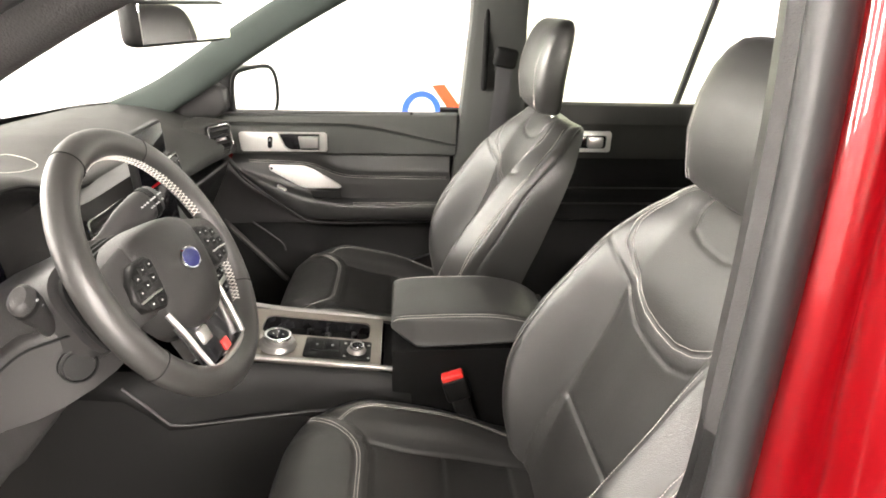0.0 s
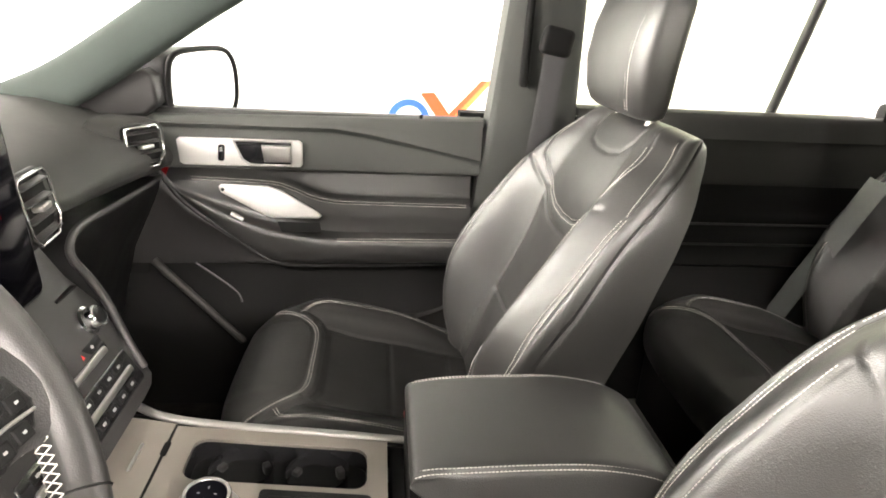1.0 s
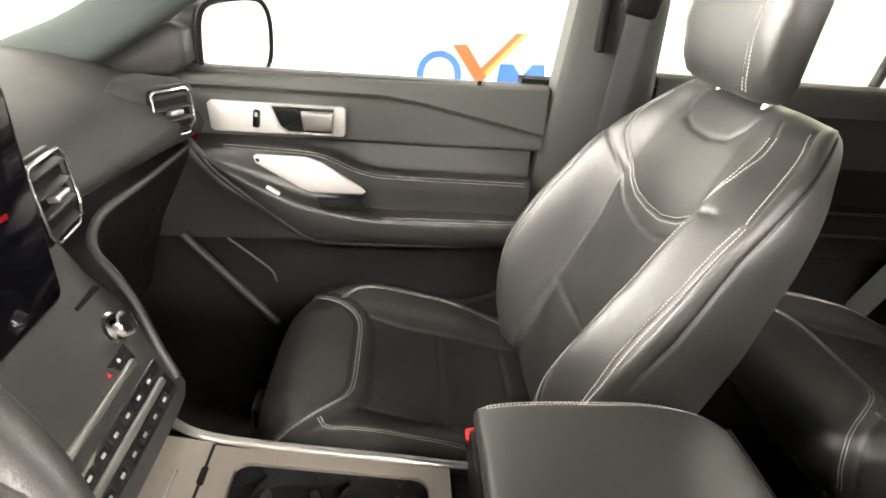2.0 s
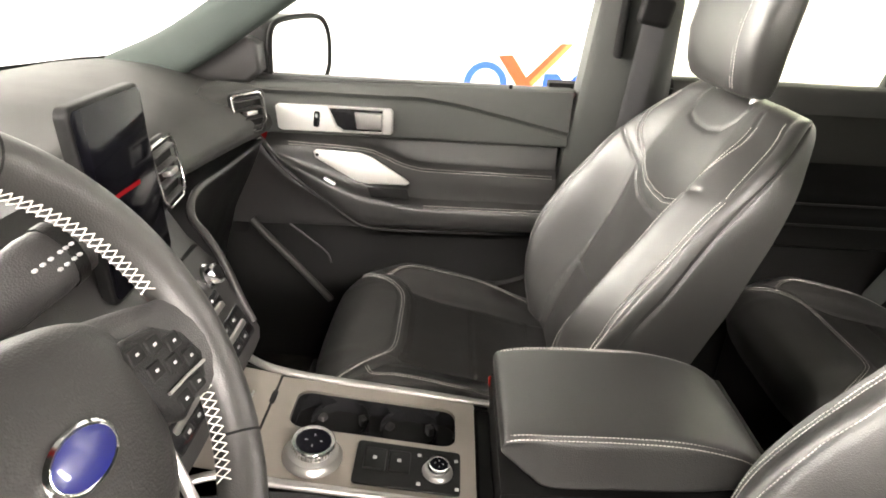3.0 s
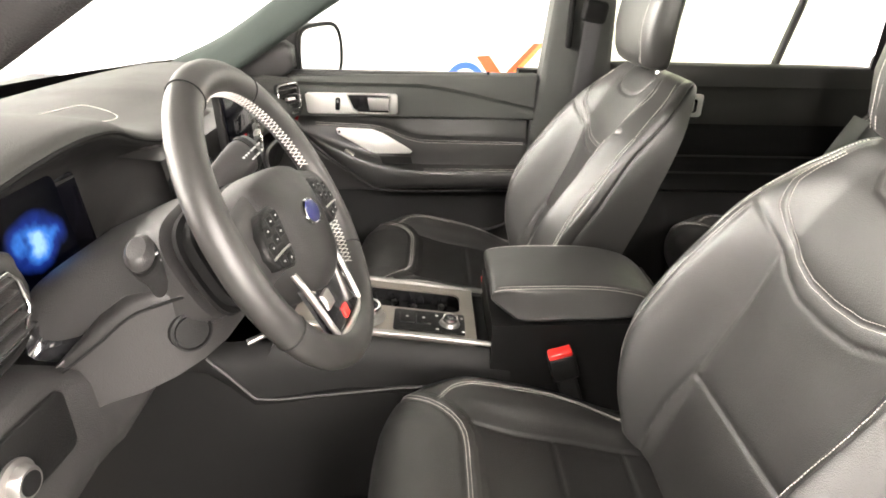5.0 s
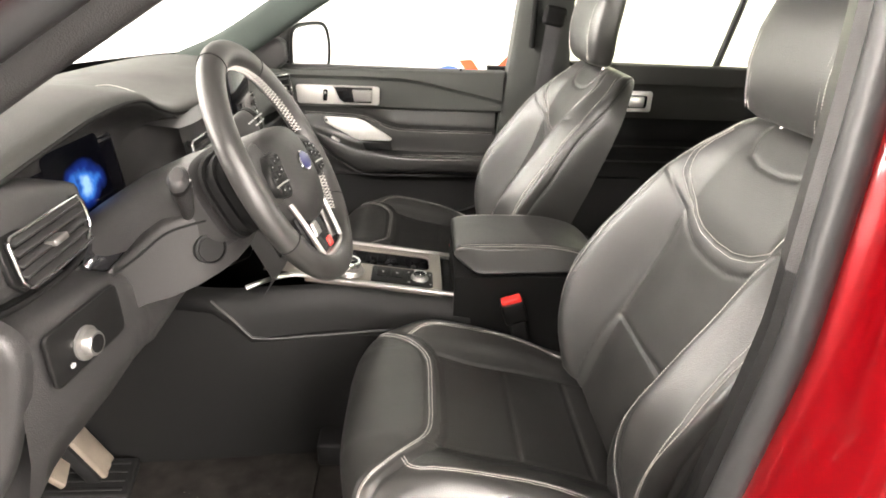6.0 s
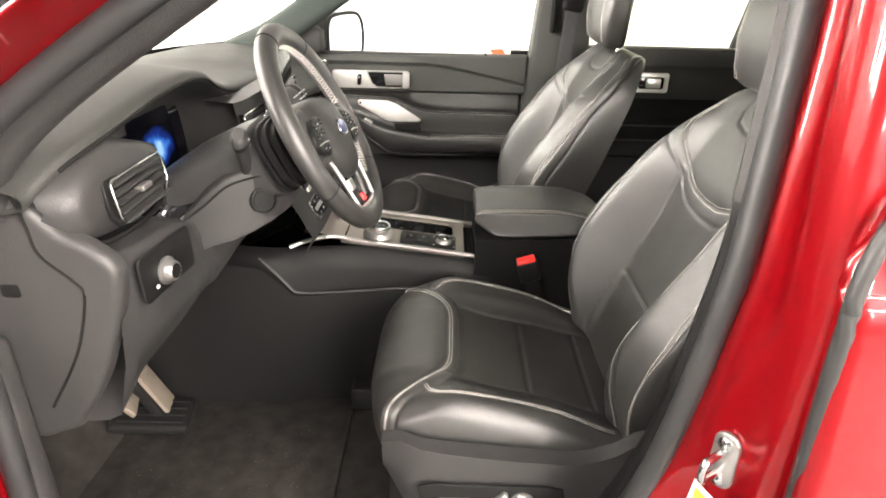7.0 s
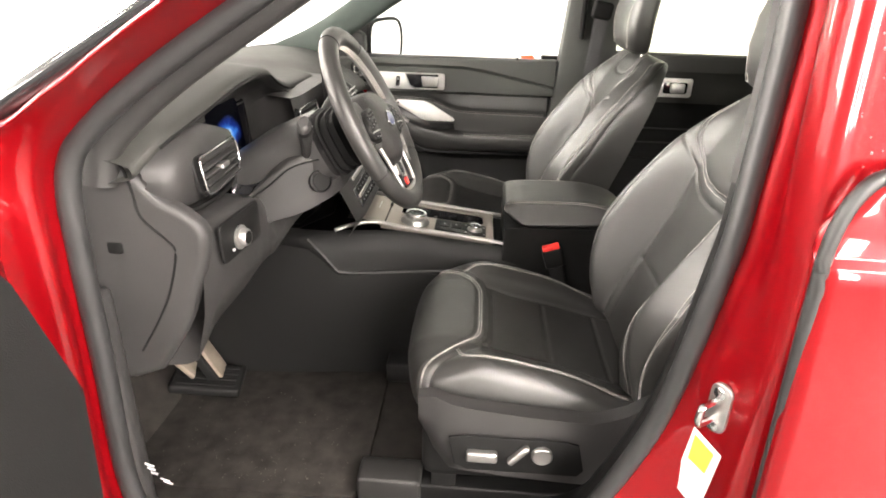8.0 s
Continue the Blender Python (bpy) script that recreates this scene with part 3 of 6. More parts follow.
    for sg in (1, -1):
        part("runner", box(-0.08, 0.50, sg * 0.2 - 0.025, sg * 0.2 + 0.025, 0.455, 0.50, 0.006), PLASTIC, t, "black seat runner")
        # the inner cover is black for the shade there, the outer one lighter
        part("runner_cover", box(-0.13, 0.0, sg * 0.2 - 0.035, sg * 0.2 + 0.035, 0.455, 0.515, 0.008), PLASTIC_M if sg == outer else BLACK, t)
        part("leg", box(0.02, 0.07, sg * 0.2 - 0.02, sg * 0.2 + 0.02, 0.49, 0.56, 0.004), BLACK, t)
        part("leg", box(0.38, 0.43, sg * 0.2 - 0.02, sg * 0.2 + 0.02, 0.49, 0.56, 0.004), BLACK, t)
    return t


DRIVER = (0.105, -0.39, 0.0)
PASSENGER = (0.0, 0.385, 0.0)
SEATS = [front_seat(DRIVER, -1, "black leather driver seat with pale contrast stitching beside the open door"), front_seat(PASSENGER, 1, "black leather passenger seat with pale contrast stitching beside the console")]


# ---- dashboard ----
PAD_EDGE = [(-0.75, 1.19), (-0.70, 1.222), (-0.636, 1.238), (-0.533, 1.255), (-0.45, 1.265), (-0.36, 1.268), (-0.30, 1.263), (-0.256, 1.253), (-0.195, 1.23), (-0.104, 1.205), (0.012, 1.194), (0.3, 1.186), (0.62, 1.166), (0.70, 1.155)]
PAD_X = [(-0.75, -0.29), (-0.68, -0.262), (-0.55, -0.25), (-0.3, -0.25), (-0.2, -0.262), (0.0, -0.27), (0.3, -0.26), (0.5, -0.265), (0.62, -0.28), (0.70, -0.31)]
DASH = thing("dashboard", "dark grey soft-touch dashboard with silver-edged vents under the windscreen", "dashboard")


def dash_pad():
    """Driver side: a thin lip over the dials; passenger side: one full, rounded bolster down to the shelf."""
    rows = []
    for y in np.linspace(-0.76, 0.71, 110):
        z, x = smooth(PAD_EDGE, y), smooth(PAD_X, y)
        crest = max(z + 0.004, 1.215 + 0.02 * math.cos(y * 1.6))
        lip = [(-0.95, 1.13), (-0.8, 1.165), (-0.62, crest - 0.025), (-0.45, (crest + z) / 2 + 0.004), (-0.34, z + 0.010), (x - 0.02, z + 0.004), (x - 0.004, z - 0.002), (x, z - 0.010), (x - 0.003, z - 0.018), (x - 0.02, z - 0.022), (-0.36, z - 0.03)]
        low = lerp([(0.1, 1.112), (0.3, 1.095), (0.5, 1.078), (0.62, 1.066), (0.71, 1.06)], y)
        full = [(-0.95, 1.13), (-0.8, 1.165), (-0.62, crest - 0.022), (-0.45, (crest + z) / 2 + 0.008), (-0.35, z + 0.012), (-0.29, z - 0.006), (-0.25, z - 0.028), (-0.228, z - 0.052), (-0.218, (z + low) / 2 - 0.02), (-0.222, low + 0.006), (-0.262, low - 0.004)]
        k = ease(0.11, 0.2, y)
        rows.append(spline([(p[0] * (1 - k) + q[0] * k, y, p[1] * (1 - k) + q[1] * k) for p, q in zip(lip, full)], 2))
    return grid(rows)


part("pad", dash_pad(), SOFT, DASH)


def ledge():
    """Slim shelf lip that runs from the far end and turns down beside the centre stack."""
    path = [(-0.245, 0.70, 1.04), (-0.235, 0.62, 1.046), (-0.222, 0.5, 1.06), (-0.21, 0.38, 1.073), (-0.205, 0.27, 1.083), (-0.20, 0.215, 1.078), (-0.19, 0.19, 1.06), (-0.165, 0.178, 1.035), (-0.14, 0.165, 1.0), (-0.118, 0.155, 0.95), (-0.10, 0.148, 0.915)]
    return spline(path, 6)


LEDGE = ledge()
part("ledge_trim", sweep(LEDGE, 0.006, 8), PLASTIC_L, DASH)
part("shelf", grid([[(p.x, p.y, p.z) for p in LEDGE], [(p.x - 0.12, p.y, p.z - 0.004) for p in LEDGE]]), PLASTIC, DASH)
rows = []
for p in LEDGE:
    rows.append([(p.x, p.y, p.z - 0.004), (p.x - 0.006, p.y, p.z - 0.03), (p.x - 0.03, p.y, p.z - 0.08), (min(-0.2, p.x - 0.07), p.y + 0.002, 0.88), (min(-0.24, p.x - 0.1), p.y + 0.002, 0.78), (-0.36, p.y + 0.004, 0.72), (-0.5, p.y + 0.004, 0.72)])
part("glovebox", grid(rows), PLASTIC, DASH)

# instrument surround: a closed funnel from the lip of the pad to the display
def surround():
    outer, inner = [], []
    lip = [(y, smooth(PAD_EDGE, y) - 0.014, smooth(PAD_X, y) - 0.006) for y in np.linspace(-0.705, -0.125, 30)]
    outer += [Vector((x, y, z)) for y, z, x in lip]
    outer += [Vector(p) for p in ((-0.24, -0.118, 1.17), (-0.24, -0.125, 1.135), (-0.246, -0.16, 1.11))]
    outer += [Vector((-0.252, y, lerp([(-0.68, 1.11), (-0.55, 1.105), (-0.4, 1.102), (-0.2, 1.098)], y))) for y in np.linspace(-0.2, -0.66, 14)]
    outer += [Vector(p) for p in ((-0.255, -0.69, 1.13), (-0.258, -0.708, 1.16))]
    c = Vector((-0.30, -0.47, 1.125))
    for p in outer:
        d = Vector((0, p.y - c.y, p.z - c.z))
        k = min(0.185 / max(abs(d.y), 1e-6), 0.066 / max(abs(d.z), 1e-6))
        inner.append(c + d * min(1.0, k) + Vector((-0.12 * d.z * min(1, k), 0, 0)))
    rows = [outer]
    for t in (0.12, 0.3, 0.5, 0.7, 0.88, 1.0):
        rows.append([o.lerp(i, t) + Vector((-0.02 * math.sin(math.pi * t), 0, 0)) for o, i in zip(outer, inner)])
    return grid(rows, close_u=True)


part("cluster_surround", surround(), PLASTIC_M, DASH)
part("pad_seam", sweep([(smooth(PAD_X, y) + 0.0005, y, smooth(PAD_EDGE, y) - 0.012) for y in np.linspace(-0.71, 0.1, 60)], 0.0028, 6), BLACK, DASH)
disp = part("cluster_display", plate(rounded(0.38, 0.15, 0.012), (-0.306, -0.47, 1.125), (0, 1, 0), (-0.12, 0, 1), 0.005, 0.002), SCREEN, DASH, "dark instrument display with a blue picture")
part("cluster_picture", plate(rounded(0.15, 0.12, 0.012), (-0.3008, -0.405, 1.15), (0, 1, 0), (-0.12, 0, 1), 0.0008, 0), PICTURE, disp, "soft blue cloud picture on the display")


def vent(origin, xdir, w, h, slats, name="air_vent"):
    """Framed air vent on a plane: xdir across, leaning back a little."""
    x = Vector(xdir).normalized()
    up = Vector((-0.14, 0, 1))
    out = [(-w / 2 + 0.012, -h / 2), (w / 2 - 0.02, -h / 2), (w / 2, -h / 2 + 0.02), (w / 2, h / 2 - 0.012), (w / 2 - 0.01, h / 2), (-w / 2 + 0.006, h / 2), (-w / 2, h / 2 - 0.006), (-w / 2, -h / 2 + 0.014)]
    v = part(name, plate([(a * 1.05, b * 1.08) for a, b in out], Vector(origin) - x.cross(up).normalized() * 0.008, x, up, 0.006, 0.002), PLASTIC, DASH)
    z = x.cross(up).normalized()
    m = Matrix((x, z.cross(x), z)).transposed().to_4x4()
    loop = [Vector(origin) + m @ Vector((a, b, 0.006)) for a, b in out]
    part("frame", sweep([p for a, b in zip(loop, loop[1:] + loop[:1]) for p in (a, a.lerp(b, 0.5))], 0.0024, 8, closed=True, up=z), CHROME, v, "bright silver vent frame")
    part("duct", plate([(a * 0.97, b * 0.97) for a, b in out], Vector(origin) - z * 0.0015, x, up, 0.0005, 0), BLACK, v)
    for k in range(slats):
        yy = -h / 2 + h * (k + 0.5) / slats
        part("slat", moved(box(-w / 2 + 0.006, w / 2 - 0.006, -0.0014, 0.0014, -0.004, 0.009, 0.001), Matrix.Translation(origin) @ m @ pose(0, yy, 0.0, 18, 0, 0)), PLASTIC_L, v)
    part("vane_tab", moved(box(-0.014, 0.014, -0.004, 0.004, 0.0, 0.014, 0.002), Matrix.Translation(origin) @ m @ pose(0, 0, 0.0)), SATIN, v, "silver vent tab")
    return v


vent((-0.2345, -0.606, 1.152), (-0.03, 1, 0), 0.15, 0.06, 5)
vent((-0.228, 0.585, 1.128), (0.55, 1, 0), 0.08, 0.076, 4)
part("vent_pod", grid([[(-0.30, y, z0 + 0.004), (x - 0.03, y, z0), (x - 0.004, y, z0 - 0.008), (x, y, z0 - 0.02), (x, y, z1 + 0.01), (x - 0.01, y, z1), (-0.30, y, z1 - 0.004)] for y, x, z0, z1 in ((0.512, -0.30, 1.165, 1.09), (0.524, -0.274, 1.174, 1.084), (0.536, -0.264, 1.18, 1.082), (0.58, -0.24, 1.182, 1.08), (0.63, -0.213, 1.178, 1.075), (0.642, -0.21, 1.175, 1.073), (0.655, -0.213, 1.17, 1.07), (0.70, -0.245, 1.15, 1.06), (0.712, -0.27, 1.14, 1.06))]), SOFT, DASH)
vent((-0.205, 0.157, 1.142), (-0.1, 1, 0), 0.085, 0.085, 4)
vent((-0.222, -0.118, 1.134), (0.02, 1, 0), 0.135, 0.05, 4)

# pod that carries the outer vent, flush with the lip of the pad
rows = []
for y, x, z1 in ((-0.742, -0.285, 1.142), (-0.738, -0.268, 1.136), (-0.73, -0.254, 1.126), (-0.715, -0.246, 1.116), (-0.68, -0.243, 1.108), (-0.64, -0.242, 1.104), (-0.60, -0.2415, 1.102), (-0.565, -0.2415, 1.103), (-0.535, -0.2415, 1.105), (-0.515, -0.243, 1.11), (-0.505, -0.248, 1.115), (-0.50, -0.262, 1.12)):
    top = min(smooth(PAD_EDGE, y) - 0.012, lerp([(-0.66, 1.226), (-0.6, 1.218), (-0.55, 1.203), (-0.5, 1.186)], y))
    lip = min(smooth(PAD_X, y) - 0.003, x - 0.006)
    rows.append(spline([(-0.34, y, top + 0.004), (lip - 0.03, y, top + 0.002), (lip, y, top - 0.002), (x - 0.002, y, top - 0.016), (x + 0.004, y, (top + z1) / 2), (x - 0.001, y, z1 + 0.012), (x - 0.014, y, z1), (-0.29, y, z1 - 0.002), (-0.34, y, z1 - 0.002)], 2))
part("vent_pod", grid(rows, cap=False), PLASTIC_L, DASH)
# black tube drawn for the shadowed gap under the pod
part("pod_gap", sweep(spline([(-0.27, -0.735, 1.134), (-0.25, -0.70, 1.106), (-0.245, -0.62, 1.097), (-0.245, -0.55, 1.098), (-0.25, -0.51, 1.108)], 5), 0.004, 6), BLACK, DASH)

# knee panel with the light switch
rows = []
for y in np.linspace(-0.735, -0.17, 26):
    x = lerp([(-0.735, -0.222), (-0.70, -0.212), (-0.66, -0.204), (-0.58, -0.195), (-0.42, -0.19), (-0.17, -0.19)], y)
    low = lerp([(-0.735, 0.85), (-0.68, 0.895), (-0.5, 0.915), (-0.353, 0.945), (-0.17, 0.93)], y)
    top = lerp([(-0.735, 1.094), (-0.58, 1.09), (-0.53, 1.078), (-0.515, 1.05), (-0.49, 1.03), (-0.17, 1.02)], y)
    rows.append([Vector(q) for q in ((-0.3, y, top), (x - 0.03, y, top - 0.003), (x - 0.006, y, top - 0.009), (x, y, top - 0.022), (x + 0.002, y, top - 0.06), (x - 0.008, y, (top - 0.06 + low) / 2), (x - 0.03, y, low + 0.01), (x - 0.05, y, low), (x - 0.09, y, low - 0.004), (x - 0.35, y, low + 0.02))])
part("knee_panel", grid(rows), PLASTIC_L, DASH)
# panel that swells out round the column
rows = []
for x, y, top, low in ((-0.25, -0.62, 1.04, 0.94), (-0.235, -0.57, 1.06, 0.975), (-0.215, -0.53, 1.078, 1.005), (-0.18, -0.528, 1.108, 1.022), (-0.145, -0.518, 1.134, 1.03), (-0.115, -0.508, 1.146, 1.042), (-0.088, -0.492, 1.15, 1.055), (-0.072, -0.465, 1.148, 1.062),
                       (-0.066, -0.42, 1.146, 1.064), (-0.07, -0.36, 1.146, 1.062), (-0.085, -0.325, 1.14, 1.055), (-0.115, -0.30, 1.13, 1.045), (-0.16, -0.288, 1.12, 1.03), (-0.22, -0.28, 1.1, 1.02), (-0.25, -0.278, 1.09, 1.02)):
    c = Vector((-0.2, -0.41, 0))
    p = Vector((x, y, 0))
    ins = lambda k, z: p.lerp(c, k) + Vector((0, 0, z))
    rows.append(spline([ins(0.35, top + 0.012), ins(0.08, top + 0.004), ins(0.015, top - 0.004), ins(0.0, top * 0.75 + low * 0.25), ins(0.01, low + 0.014), ins(0.05, low + 0.002), ins(0.4, low - 0.004)], 3))
part("column_panel", grid(rows), PLASTIC_L, DASH)
part("column_seam", sweep(spline([(-0.213, -0.5415, 1.072), (-0.178, -0.532, 1.098), (-0.145, -0.521, 1.125), (-0.112, -0.511, 1.136), (-0.086, -0.494, 1.139)], 4), 0.0016, 6), BLACK, DASH)
# dark glossy hollow between the display and the column panel
upper_edge = spline([(-0.252, -0.515, 1.10), (-0.252, -0.45, 1.10), (-0.252, -0.36, 1.096), (-0.254, -0.27, 1.094)], 5)
lower_edge = spline([(-0.222, -0.51, 1.066), (-0.17, -0.505, 1.11), (-0.14, -0.49, 1.14), (-0.15, -0.30, 1.13)], 5)
part("slot", grid([[u.lerp(v, k) + Vector((-0.02 * math.sin(math.pi * k), 0, -0.012 * math.sin(math.pi * k))) for u, v in zip(upper_edge, lower_edge)] for k in np.linspace(0, 1, 6)]), GLOSS, DASH)
# end cap towards the door, its rounded edge meeting the knee panel
cap = spline([(-0.30, 1.175, 0), (-0.268, 1.14, 0), (-0.235, 1.122, 0), (-0.207, 1.092, 0), (-0.213, 1.04, 0), (-0.234, 0.98, 0), (-0.26, 0.918, 0), (-0.31, 0.84, 0)], 4)
cap = [(p.x, p.y) for p in cap] + [(-0.36, 0.82), (-0.5, 0.82), (-0.5, 1.17), (-0.36, 1.19)]
part("end_cap", plate(list(reversed(cap)), (0, -0.722, 0), (1, 0, 0), (0, 0, 1), 0.024, 0.014, 4), PLASTIC_L, DASH)
part("end_cap_seam", sweep(spline([(-0.335, -0.7465, 1.2), (-0.314, -0.7465, 1.19), (-0.303, -0.7465, 1.15), (-0.297, -0.7465, 1.111), (-0.264, -0.7465, 1.077), (-0.254, -0.7465, 1.055), (-0.274, -0.7465, 0.988), (-0.3, -0.7465, 0.936), (-0.335, -0.7465, 0.88)], 5), 0.002, 6), BLACK, DASH)
part("cap_clip", plate(rounded(0.024, 0.018, 0.004), (-0.345, -0.7462, 1.06), (1, 0, 0), (0, 0, 1), 0.0012, 0.0005), PLASTIC, DASH)
lower = part("light_switch_panel", plate(rounded(0.132, 0.066, 0.01), (-0.1955, -0.645, 1.054), (0.1, 1, 0), (-0.03, 0, 1), 0.004, 0.002), PLASTIC, DASH)
part("light_knob", moved(lathe([(0.02, 0), (0.02, 0.004), (0.015, 0.006), (0.0145, 0.013), (0.0128, 0.0155), (0.004, 0.0155)], 28), pose(-0.193, -0.655, 1.048, 0, 88, -6)), SATIN, lower, "silver light switch")
part("knob_face", moved(lathe([(0.0105, 0.0), (0.0105, 0.0162), (0.002, 0.0166)], 24), pose(-0.193, -0.655, 1.048, 0, 88, -6)), PLASTIC, lower)
for k, (a, b) in enumerate(((-0.585, 1.066), (-0.585, 1.048), (-0.585, 1.03), (-0.603, 1.07), (-0.688, 1.04))):
    part("marking", box(-0.1915, -0.1885, a - 0.0025, a + 0.0025, b - 0.002, b + 0.002, 0), MARK, lower)

# touch screen
scr = part("touch_screen", plate(rounded(0.158, 0.222, 0.012), (-0.200, 0.024, 1.162), (-0.03, 1, 0.0), (-0.05, 0, 1), 0.014, 0.004, 3), PLASTIC, DASH, "tall dark touch screen")
glass_pane = part("glass", plate(rounded(0.148, 0.212, 0.010), (-0.200 + 0.0141, 0.024, 1.162 + 0.0009), (-0.03, 1, 0.0), (-0.05, 0, 1), 0.0012, 0.0006), SCREEN, scr)

part("red_display_bar", moved(box(-0.1846, -0.1838, -0.03, 0.05, 1.163, 1.168, 0), Matrix()), glow("red_display", (0.5, 0.02, 0.025), 0.5), scr, "glowing red bar on the screen")
part("display_mark", box(-0.1846, -0.1838, -0.045, -0.03, 1.156, 1.161, 0), glow("pale_display", (0.4, 0.4, 0.4), 0.8), scr)

# centre stack
rows = []
for y in np.linspace(-0.19, 0.165, 14):
    e = 0.012 * (1 - ((y + 0.012) / 0.178) ** 8)
    rows.append([(-0.3, y, 1.19), (-0.238 + e, y, 1.185), (-0.225 + e, y, 1.1), (-0.192 + e, y, 1.045), (-0.158 + e, y, 1.01), (-0.125 + e, y, 0.95), (-0.098 + e, y, 0.895), (-0.12, y, 0.85)])
part("centre_panel", grid(rows), PLASTIC_L, DASH)


def on_stack(y, k):
    """A place on the sloping face of the centre stack: k from its lower edge up."""
    return Vector((-0.0865, y, 0.893)) + k * Vector((-0.48, 0, 0.877)).normalized()


SX, SY = (0, 1, 0), (-0.48, 0, 0.877)
row1 = part("radio_panel", plate(rounded(0.22, 0.024, 0.004), on_stack(0.0, 0.098), SX, SY, 0.004, 0.0015), GLOSS, DASH)
part("silver_strip", plate(rounded(0.2, 0.009, 0.003), on_stack(0.0, 0.088) + Vector((0.004, 0, 0.003)), SX, SY, 0.004, 0.0015), SATIN, row1)
nrm = Vector(SX).cross(Vector(SY)).normalized()
yaw = Vector((0, 0, 1)).rotation_difference(nrm).to_matrix().to_4x4()
part("volume_knob", moved(lathe([(0.019, 0), (0.019, 0.003), (0.0155, 0.005), (0.015, 0.018), (0.0132, 0.02), (0.0125, 0.0185), (0.003, 0.0185)], 30), Matrix.Translation(on_stack(0.113, 0.128) + nrm * 0.002) @ yaw), CHROME, row1, "silver volume knob")
part("knob_cap", moved(lathe([(0.0105, 0.0), (0.0105, 0.0205), (0.002, 0.021)], 24), Matrix.Translation(on_stack(0.113, 0.128) + nrm * 0.002) @ yaw), GLOSS, row1)
part("hazard_mark", plate([(0, 0.003), (-0.003, -0.003), (0.003, -0.003)], on_stack(0.06, 0.102) + nrm * 0.0042, SX, SY, 0.0006, 0), RED_PLASTIC, row1, "red warning mark")
part("panel_mark", plate(circle(0.0025, 12), on_stack(0.085, 0.102) + nrm * 0.0042, SX, SY, 0.0006, 0), MARK, row1)
part("stack_gap", box(-0.178, -0.17, 0.1, 0.15, 1.036, 1.039, 0.001), BLACK, DASH)
row2 = part("climate_panel", plate(rounded(0.26, 0.05, 0.005), on_stack(0.0, 0.045), SX, SY, 0.005, 0.0015), GLOSS, DASH)
part("silver_strip", plate(rounded(0.235, 0.009, 0.003), on_stack(0.0, 0.045) + nrm * 0.004, SX, SY, 0.004, 0.0015), SATIN, row2)
for kk in (0.031, 0.060):
    for j in range(8):
        part("button", plate(rounded(0.02, 0.01, 0.002), on_stack(-0.1 + j * 0.028, kk) + nrm * 0.004, SX, SY, 0.0025, 0.001), PLASTIC, row2)
        part("button_mark", plate(rounded(0.007, 0.0035, 0.001), on_stack(-0.1 + j * 0.028, kk) + nrm * 0.0064, SX, SY, 0.0006, 0), MARK, row2)

for pts in ([(-0.474, -0.078), (-0.45, 0.019), (-0.37, -0.026), (-0.375, -0.112), (-0.445, -0.123), (-0.474, -0.078)],):
    line = []
    for p in spline([(x, y, 0) for x, y in pts], 6):
        z, x = smooth(PAD_EDGE, p.y), p.x
        crest = max(z + 0.004, 1.215 + 0.02 * math.cos(p.y * 1.6))
        line.append((x, p.y, lerp([(-0.62, crest - 0.025), (-0.45, (crest + z) / 2 + 0.004), (-0.34, z + 0.010)], x) + 0.001))
    tagged(part("pad_stitching", stitches(line, 0.004, 0.001, 0.0012), THREAD, DASH), "pale stitched outline on the pad", kind="stuff")


# ---- steering wheel and column ----
WHEEL_AT, WHEEL_TILT = Vector((-0.008, -0.417, 1.195)), 27.3
WHEEL = Matrix.Translation(WHEEL_AT) @ pose(0, 0, 0, 0, 90 - WHEEL_TILT, 0) @ pose(0, 0, 0, 0, 0, 90)
# local axes: x to the passenger side, y up the wheel, z to the driver


TURNED = WHEEL @ pose(0, 0, 0, 0, 0, -8)


